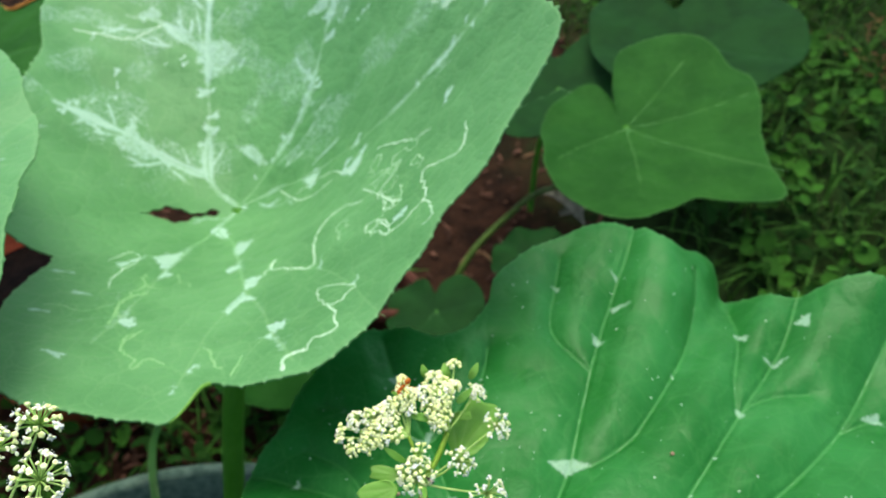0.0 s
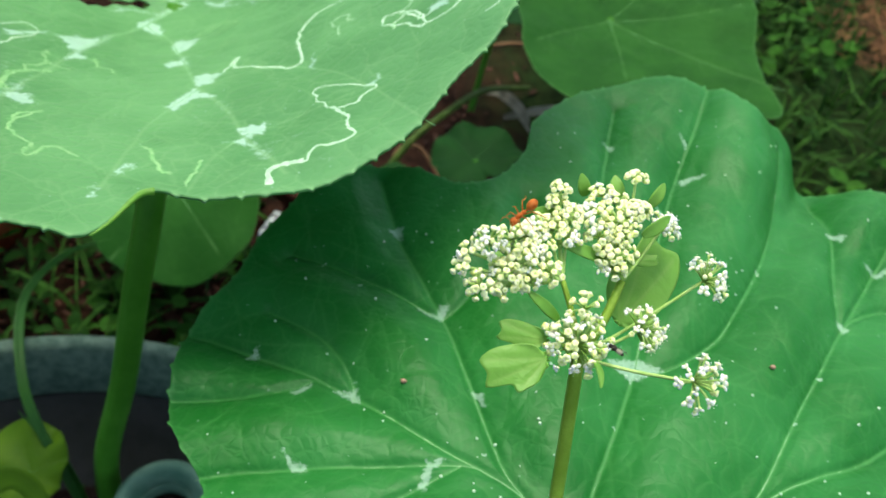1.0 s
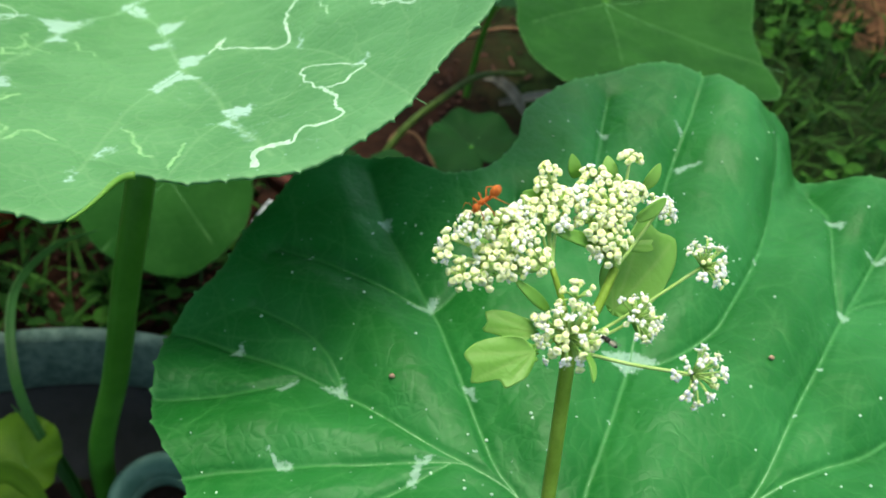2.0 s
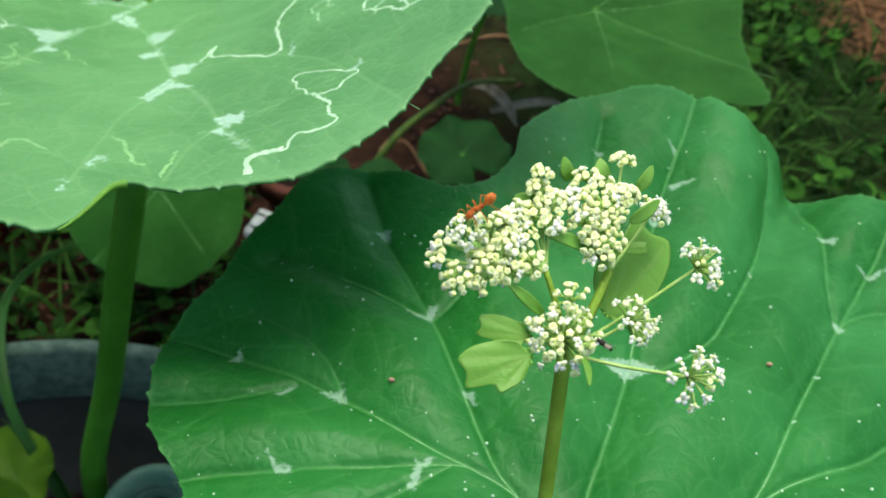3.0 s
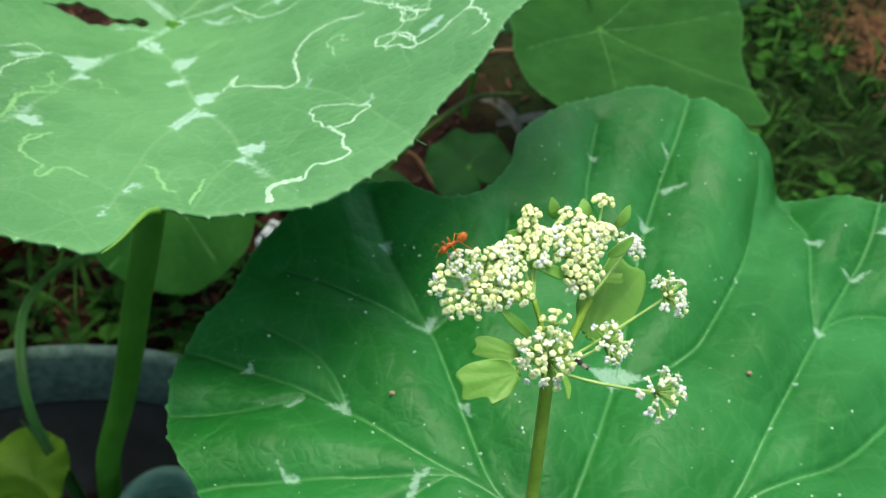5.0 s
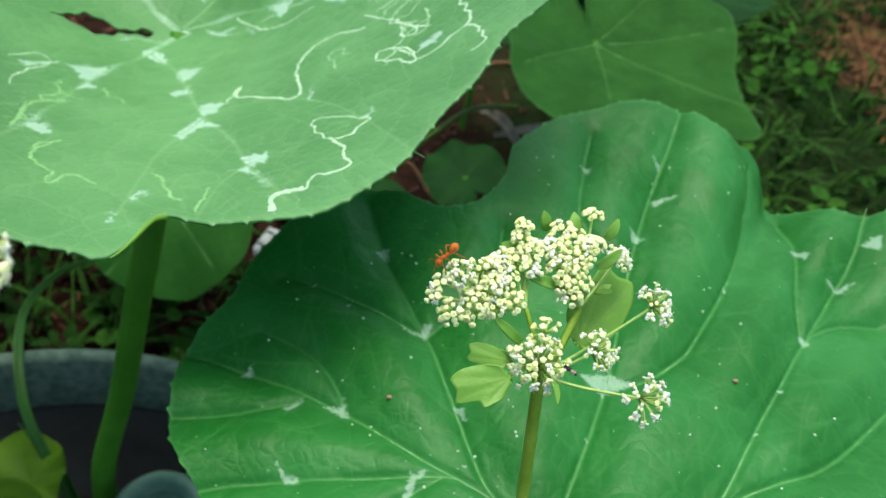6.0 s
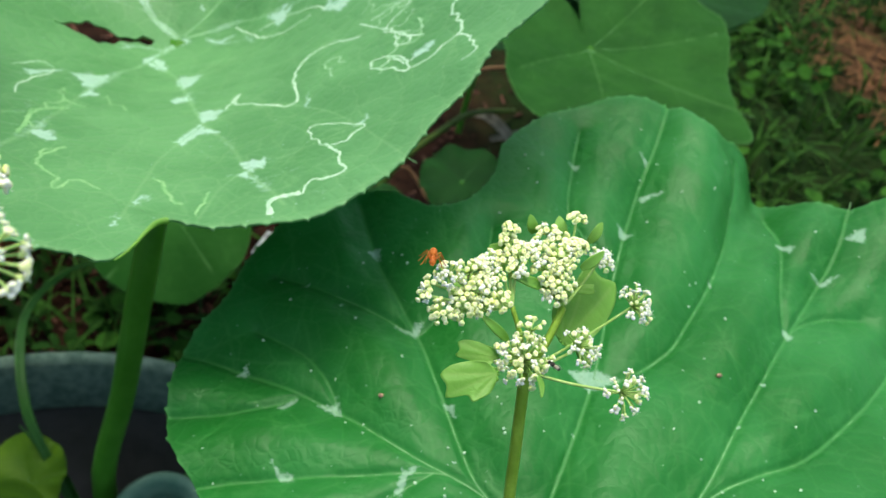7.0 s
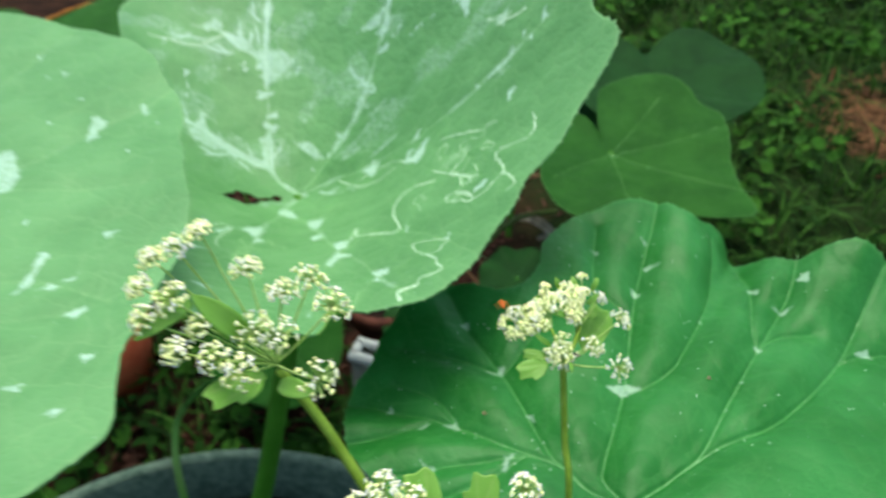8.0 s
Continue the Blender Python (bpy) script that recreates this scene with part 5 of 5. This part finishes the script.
def slab(bm, low, high):
    """A box with softened edges, from its low to its high corner."""
    made = bmesh.ops.create_cube(bm, size=1.0)["verts"]
    for v in made:
        v.co = Vector([low[k] + (v.co[k] + 0.5) * (high[k] - low[k]) for k in range(3)])
    edges = list({e for v in made for e in v.link_edges})
    bmesh.ops.bevel(bm, geom=edges, offset=0.0008, segments=2, affect="EDGES")


def planter_box(place, turn, length, depth, height):
    box = thing("planter_box", place, "off-white plastic planter box half hidden by leaves", "planter")
    box.rotation_euler = (0, 0, radians(turn))
    t, lip = 0.004, 0.009
    walls = [((0, 0), (length, t)), ((0, depth - t), (length, depth)), ((0, t), (t, depth - t)), ((length - t, t), (length, depth - t))]
    for (x0, y0), (x1, y1) in walls:
        bm = bmesh.new()
        slab(bm, (x0, y0, 0), (x1, y1, height - lip))
        part("side_wall", bm, DULL_PLASTIC, box)
        bm = bmesh.new()
        slab(bm, (x0 - 0.002, y0 - 0.002, height - lip), (x1 + 0.002, y1 + 0.002, height))
        part("rim", bm, PALE_PLASTIC, box, "off-white rim")
    bm = bmesh.new()
    slab(bm, (t, t, 0.0), (length - t, depth - t, height * 0.75))
    part("soil", bm, DARK_SOIL, box, "dark potting soil")
    return box


planter_box((-0.105, 0.46, GROUND - 0.005), -20, 0.11, 0.022, 0.162)
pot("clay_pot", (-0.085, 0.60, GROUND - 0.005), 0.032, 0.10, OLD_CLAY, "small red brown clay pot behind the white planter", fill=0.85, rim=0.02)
pot("clay_pot", (-0.43, 0.575, GROUND - 0.005), 0.10, 0.17, TERRACOTTA, "orange red clay pot behind the leaves", fill=0.8)


# ---- small plants in and round the pot ----
BLADE_GREEN = leaf_material("broad_grass", rgb(0.014, 0.075, 0.008), rgb(0.03, 0.12, 0.015), rgb(0.2, 0.4, 0.1), rgb(0.08, 0.22, 0.04), rgb(0.1, 0.35, 0.02), thin=0.25, cells=500, relief=0.1, spec=0.3)
YELLOWING = leaf_material("yellowing_leaf", rgb(0.055, 0.14, 0.007), rgb(0.105, 0.215, 0.013), rgb(0.3, 0.5, 0.15), rgb(0.07, 0.15, 0.015), rgb(0.12, 0.24, 0.012), thin=0.25, cells=300, relief=0.15, spec=0.08)
DRY = plain_material("dry_leaf", rgb(0.16, 0.15, 0.10), rgb(0.28, 0.26, 0.19), 60, rough=0.8)
VINE = plain_material("vine", rgb(0.035, 0.075, 0.010), rgb(0.07, 0.12, 0.022), 80, rough=0.6)
TWIG = plain_material("twig", rgb(0.13, 0.07, 0.035), rgb(0.24, 0.14, 0.07), 90, rough=0.8)


def ribbon_leaf(name, line, width, material, label, category, fold=0.25, up=(0, -0.6, 1)):
    """A long blade with a crease down its middle."""
    pts = smooth_line(line, 8)
    n = len(pts)
    base = pts[0].copy()
    bm = bmesh.new()
    rows = []
    for i, p in enumerate(pts):
        d = (pts[min(i + 1, n - 1)] - pts[max(i - 1, 0)]).normalized()
        s = d.cross(Vector(up)).normalized()
        u = s.cross(d)
        f = i / (n - 1)
        w = width * (0.35 + 0.65 * math.sin(math.pi * min(1, f * 0.85 + 0.12)) ** 0.7) * (1 - max(0, f - 0.8) / 0.2 * 0.95)
        rows.append([bm.verts.new(p - base + s * w * k + u * w * fold * abs(k)) for k in (-1, -0.5, 0, 0.5, 1)])
    for a, b in zip(rows, rows[1:]):
        for k in range(4):
            bm.faces.new((a[k], a[k + 1], b[k + 1], b[k]))
    ob = new(name, link_mesh(name, bm, material))
    ob.location = base
    mod = ob.modifiers.new("thickness", "SOLIDIFY")
    mod.thickness = 0.0004
    return tagged(ob, label, category)


ribbon_leaf("grass_blade", [(-0.178, 0.258, 0.0), (-0.200, 0.280, 0.06), (-0.2235, 0.311, 0.098), (-0.240, 0.365, 0.112), (-0.2275, 0.403, 0.115), (-0.203, 0.425, 0.112)], 0.003, BLADE_GREEN, "long broad green grass blade growing from the pot", "grass", up=(0.5, -0.8, 0.3))
ribbon_leaf("grass_blade", [(-0.180, 0.262, 0.0), (-0.20, 0.285, 0.06), (-0.225, 0.300, 0.09)], 0.002, BLADE_GREEN, "thin green grass blade in the pot", "grass")
ribbon_leaf("strap_leaf", [(-0.175, 0.24, 0.0), (-0.150, 0.262, 0.035), (-0.12, 0.285, 0.055), (-0.08, 0.285, 0.05)], 0.008, BLADE_GREEN, "dark green strap leaf arching in the pot", "leaf")
other_leaf("yellowing_leaf", (-0.212, 0.270, 0.07),
    [(-180, 26), (-140, 28), (-100, 28), (-60, 24), (-20, 20), (20, 20), (60, 26), (100, 33), (130, 38), (160, 32)],
    (0, 0.1, 0.1, -2.0, 0.0, -2.0, 0.2, 0.02), [([(0, 0), (-8, 14), (-14, 28)], 0.0004), ([(0, 0), (8, 8), (14, 14)], 0.0003)],
    YELLOWING, "yellow green round leaf low in the pot", [(0, 0, 0), (0.005, -0.01, -0.03), (0.01, -0.015, -0.075)], stalk_r=0.0012, vein_mat=VEIN)
ribbon_leaf("strap_leaf", [(-0.225, 0.205, -0.005), (-0.238, 0.235, 0.07), (-0.212, 0.258, 0.092), (-0.178, 0.235, 0.07)], 0.007, YELLOWING, "yellow green strap leaf leaning out of the pot", "leaf")
ribbon_leaf("dry_leaf", [(0.105, 0.850, -0.045), (0.118, 0.815, -0.02), (0.135, 0.785, -0.015), (0.15, 0.765, -0.03)], 0.007, DRY, "curled pale dry leaf on the dark soil", "leaf", fold=0.8)
ribbon_leaf("dry_leaf", [(0.12, 0.79, -0.03), (0.17, 0.80, -0.02), (0.21, 0.82, -0.03)], 0.005, DRY, "narrow pale dry leaf on the dark soil", "leaf", fold=0.6)


def vine(line, r, material, label):
    pts = smooth_line(line, 8)
    base = pts[0].copy()
    bm = bmesh.new()
    tube(bm, [p - base for p in pts], r, r * 0.8, 8)
    ob = new("vine_stem", link_mesh("vine_stem", bm, material))
    ob.location = base
    return tagged(ob, label, "vine")


vine([(-0.03, 0.65, -0.05), (0.007, 0.689, 0.0), (0.05, 0.74, 0.01), (0.093, 0.798, 0.0), (0.16, 0.88, -0.05)], 0.0042, VINE, "dull green vine stem over the soil")
vine([(0.08, 0.90, -0.02), (0.14, 0.90, 0.0), (0.22, 0.90, -0.03)], 0.003, TWIG, "thin dry brown twig on the soil")
vine([(0.01, 0.66, -0.05), (-0.005, 0.69, -0.02), (0.02, 0.72, -0.03), (0.05, 0.69, -0.05)], 0.003, TWIG, "curled brown tendril on the soil")
vine([(0.0, 0.60, -0.05), (0.04, 0.585, -0.02), (0.09, 0.56, -0.04)], 0.005, VINE, "olive vine stem near the ground")


# ---- lawn and litter ----
GRASS = blade_material("grass", rgb(0.005, 0.022, 0.003), rgb(0.062, 0.17, 0.026))
CLOVER = blade_material("clover", rgb(0.006, 0.036, 0.004), rgb(0.070, 0.22, 0.026))
STRAW = blade_material("straw", rgb(0.03, 0.016, 0.008), rgb(0.28, 0.14, 0.06), 0.1)
WEED = blade_material("weed_leaf", rgb(0.014, 0.055, 0.008), rgb(0.05, 0.13, 0.018))
CHIP = blade_material("bark_chip", rgb(0.03, 0.015, 0.010), rgb(0.16, 0.075, 0.05), 0.05)


def lawn_mask(x, y):
    """How grassy the ground is here, 0 to 1."""
    v = 0.85 + 0.7 * noise.noise((x * 2.3 + 4, y * 2.3, 0.3))
    if x < 0.25:
        v -= (0.2 if x < -0.12 else 0.7) if y < 0.75 else 0.8
    if -0.12 < x < 0.26 and 0.55 < y < 1.05:
        v -= 1.2
    if (x - 0.80) ** 2 * 1.2 + (y - 1.14) ** 2 * 0.8 < 0.009:
        v -= 0.7
    return v


def grass_blades():
    rnd = random.Random(3)
    verts, faces = [], []
    for _ in range(19000):
        x, y = rnd.uniform(-0.75, 1.7), rnd.uniform(0.25, 2.6)
        if rnd.random() > lawn_mask(x, y) + 0.2:
            continue
        z = ground_z(x, y)
        a, lean, h, w = rnd.uniform(0, math.tau), rnd.uniform(0.3, 1.5), rnd.uniform(0.025, 0.075), rnd.uniform(0.0012, 0.0040)
        dx, dy = math.cos(a), math.sin(a)
        i = len(verts)
        for k, f in enumerate((0, 0.5, 0.85)):
            px, py, pz = x + dx * lean * h * f * f, y + dy * lean * h * f * f, z + h * f * (1 - 0.35 * f * lean)
            ww = w * (1 - f * 0.55)
            verts += [(px - dy * ww, py + dx * ww, pz), (px + dy * ww, py - dx * ww, pz)]
        verts.append((x + dx * lean * h, y + dy * lean * h, z + h * (1 - 0.4 * lean)))
        faces += [(i, i + 1, i + 3, i + 2), (i + 2, i + 3, i + 5, i + 4), (i + 4, i + 5, i + 6)]
    me = bpy.data.meshes.new("grass")
    me.from_pydata(verts, [], faces)
    me.materials.append(GRASS)
    return tagged(new("grass", me), "short green grass blades over soil", "grass", kind="stuff")


def clover_leaves():
    rnd = random.Random(4)
    verts, faces = [], []
    for _ in range(15000):
        x, y = rnd.uniform(-0.75, 1.7), rnd.uniform(0.3, 2.6)
        if rnd.random() > lawn_mask(x, y) * 1.1 or noise.noise((x * 5, y * 5, 9)) < -0.12:
            continue
        z = ground_z(x, y) + rnd.uniform(0.012, 0.04)
        s = rnd.uniform(0.005, 0.015)
        turn = Euler((rnd.uniform(-0.6, 0.6), rnd.uniform(-0.6, 0.6), rnd.uniform(0, 6))).to_matrix()
        i = len(verts)
        verts.append((x, y, z - s * 0.25))
        for k in range(8):
            a = math.tau * k / 8
            v = turn @ Vector((s * math.cos(a), s * 0.9 * math.sin(a), 0))
            verts.append((x + v.x, y + v.y, z + v.z))
        faces += [(i, i + 1 + k, i + 1 + (k + 1) % 8) for k in range(8)]
    me = bpy.data.meshes.new("clover")
    me.from_pydata(verts, [], faces)
    me.materials.append(CLOVER)
    return tagged(new("clover", me), "small round green weeds among the grass", "weeds", kind="stuff")


def straw_and_chips():
    rnd = random.Random(6)
    verts, faces = [], []
    for _ in range(650):
        x, y = rnd.gauss(0.80, 0.055), rnd.gauss(1.14, 0.075)
        z = ground_z(x, y) + rnd.uniform(0.003, 0.016)
        a, h, w = rnd.uniform(0, math.tau), rnd.uniform(0.02, 0.05), rnd.uniform(0.0007, 0.0016)
        dx, dy, t = math.cos(a) * h, math.sin(a) * h, rnd.uniform(-0.008, 0.008)
        i = len(verts)
        nx, ny = -math.sin(a) * w, math.cos(a) * w
        verts += [(x - dx + nx, y - dy + ny, z), (x - dx - nx, y - dy - ny, z), (x + dx - nx, y + dy - ny, z + t), (x + dx + nx, y + dy + ny, z + t)]
        faces.append((i, i + 1, i + 2, i + 3))
    me = bpy.data.meshes.new("dry_straw")
    me.from_pydata(verts, [], faces)
    me.materials.append(STRAW)
    tagged(new("dry_straw", me), "patch of dry brown pine straw", "straw", kind="stuff")
    verts, faces = [], []
    for _ in range(5200):
        x, y = rnd.uniform(-0.7, 0.22), rnd.uniform(0.3, 1.4)
        if x > -0.06 and rnd.random() < 0.75:
            continue
        z = ground_z(x, y) + rnd.uniform(0.001, 0.008)
        s, l = rnd.uniform(0.0008, 0.0028), rnd.uniform(1.2, 4)
        turn = Euler((rnd.uniform(-0.5, 0.5), rnd.uniform(-0.5, 0.5), rnd.uniform(0, 6))).to_matrix()
        i = len(verts)
        for zz in (0, s * 0.5):
            for px, py in ((-l, -1), (l, -0.8), (l * 0.9, 1), (-l * 0.8, 0.9)):
                v = turn @ Vector((px * s, py * s, zz))
                verts.append((x + v.x, y + v.y, z + v.z))
        faces += [(i + 4, i + 5, i + 6, i + 7), (i, i + 1, i + 5, i + 4), (i + 1, i + 2, i + 6, i + 5), (i + 2, i + 3, i + 7, i + 6), (i + 3, i, i + 4, i + 7)]
    me = bpy.data.meshes.new("bark_litter")
    me.from_pydata(verts, [], faces)
    me.materials.append(CHIP)
    tagged(new("bark_litter", me), "red brown bark chips and litter on soil", "litter", kind="stuff")


def weed():
    """A low weed: a few oval leaves on short stalks round one root."""
    w = thing("weed", (0, 0, 0), "low green weed with small oval leaves on the soil", "weed", "weeds by the pot")
    rnd = random.Random(12)
    for k in range(8):
        a = math.tau * k / 8 + rnd.uniform(-0.3, 0.3)
        d = Vector((math.cos(a), math.sin(a), 0))
        r0, r1, z = rnd.uniform(0.006, 0.012), rnd.uniform(0.02, 0.034), rnd.uniform(0.008, 0.03)
        bm = bmesh.new()
        tube(bm, smooth_line([Vector((0, 0, -0.006)), d * r0 * 0.6 + Vector((0, 0, z * 0.7)), d * r0 + Vector((0, 0, z))], 4), 0.0007, 0.0005, 5)
        bract(bm, d * r0 + Vector((0, 0, z)), d * r1 + Vector((0, 0, z + rnd.uniform(-0.006, 0.008))), rnd.uniform(0.004, 0.0075), (0, 0, 1))
        part("leaf", bm, WEED, w)
    return w


def weeds():
    rnd = random.Random(17)
    first = weed()
    spots = [(-0.31, 0.47), (-0.27, 0.44), (-0.24, 0.475), (-0.20, 0.50), (-0.17, 0.455), (-0.145, 0.48), (-0.12, 0.53), (-0.30, 0.53), (-0.35, 0.50), (-0.255, 0.53), (-0.10, 0.57), (-0.21, 0.56), (-0.39, 0.56), (-0.13, 0.43), (-0.23, 0.42), (-0.335, 0.60), (0.30, 0.80), (0.42, 0.92), (0.52, 0.85), (0.60, 1.02)]
    for k, (x, y) in enumerate(spots):
        m = Matrix.LocRotScale((x, y, ground_z(x, y) + 0.002), Euler((0, 0, rnd.uniform(0, 6))), None)
        if k == 0:
            first.matrix_basis = m
        else:
            copy_thing(first, m)


grass_blades()
clover_leaves()
weeds()
straw_and_chips()


# ---- what moves ----
SWAY = [(0, 0, -0.41), (0.5, 0.04, -0.08), (0.7, 0, 0.03), (1, -0.18, 0.21), (1.2, -0.2, 0.27), (2.3, 0.03, -0.02), (2.5, 0, -0.04), (3, 0, 0), (3.5, 0.03, 0), (4, 0.05, 0.03), (5.5, -0.03, 0), (6, 0.02, 0.01), (6.5, 0.06, -0.04), (7, 0.04, 0.04), (7.5, 0.02, -0.05), (7.8, 0.03, 0), (8, 0.06, 0)]


def motions():
    # the broad leaf rocks a little in the wind
    walk(broad, [(t, pose(B_JOINT[0] + dx / 1000, B_JOINT[1] + dy / 1000, B_JOINT[2] + dz / 1000, rx, ry, rz)) for t, rx, ry, rz, dx, dy, dz in [
        (0, -0.73, 0.81, 1.15, 1.89, 0.25, -0.01),
        (0.5, -0.24, 1.71, 0.93, 1.84, -0.25, 1.42),
        (0.7, 0.81, 0.25, 0.19, -0.74, -0.73, 0.09),
        (1, -0.00, 0.00, -0.00, 0.00, 0.00, -0.00),
        (2.3, -0.70, -0.23, -0.26, -1.45, -1.30, -1.19),
        (2.5, -1.16, 0.30, -0.24, -0.82, -1.27, 0.30),
        (3, -3.14, 0.53, -1.14, -1.04, -0.61, 0.74),
        (3.5, -1.26, 0.55, -0.41, -0.30, -0.59, -0.62),
        (4, -1.22, -0.17, -0.83, -1.16, -0.84, -0.41),
        (5.5, 1.50, -0.62, 0.42, -1.53, -2.71, 0.49),
        (6, 0.92, -0.46, 0.37, -1.04, -2.18, 0.48),
        (6.5, 1.61, -0.82, 0.44, -1.70, -2.99, 0.92),
        (7, 2.32, -0.93, 0.88, -1.40, -2.70, 0.52),
        (7.5, 3.59, -1.73, 1.16, -1.39, -3.19, 0.04),
        (7.8, 1.56, -0.78, 0.69, 0.53, -1.03, -0.81),
        (8, 1.72, -0.23, 1.45, 0.90, -1.85, -0.18),
    ]])
    # the ant creeps along the flower
    walk(red_ant, [
        (0, pose(-0.0026, 0.1454, 0.4663, 0, 30, 215)),
        (1, pose(-0.005, 0.1416, 0.4667, 0, 30, 215)),
        (2.5, pose(-0.0096, 0.1404, 0.4645, 20, 35, 205)),
        (3, pose(-0.009, 0.1404, 0.4643, 20, 30, 205)),
        (3.5, pose(-0.0089, 0.1403, 0.4643, 20, 30, 200)),
        (4, pose(-0.0099, 0.1402, 0.4639, 20, 30, 200)),
        (5.5, pose(-0.0129, 0.1405, 0.4637, 20, 25, 205)),
        (6, pose(-0.0128, 0.1403, 0.4635, 20, 30, 215)),
        (6.5, pose(-0.0144, 0.1403, 0.4634, 10, 5, 245)),
        (7, pose(-0.014, 0.1399, 0.4629, 0, -25, 265)),
        (7.5, pose(-0.0156, 0.1399, 0.4627, 0, -25, 275)),
        (8, pose(-0.0149, 0.1396, 0.4631, 0, -25, 275)),
    ])
    # the flower sways on its stalk, and the fly on it
    foot = Vector((0, 0.085, -0.07))
    rest = main_umbel.matrix_basis.copy()
    perch = pose(0.0067, 0.1248, 0.4571, 60, 0, 140)
    swing = [(t, Matrix.Translation(foot) @ pose(0, 0, 0, rx, ry, 0) @ Matrix.Translation(-foot)) for t, rx, ry in SWAY]
    walk(main_umbel, [(t, m @ rest) for t, m in swing])
    walk(small_fly, [(t, m @ perch) for t, m in swing])


motions()
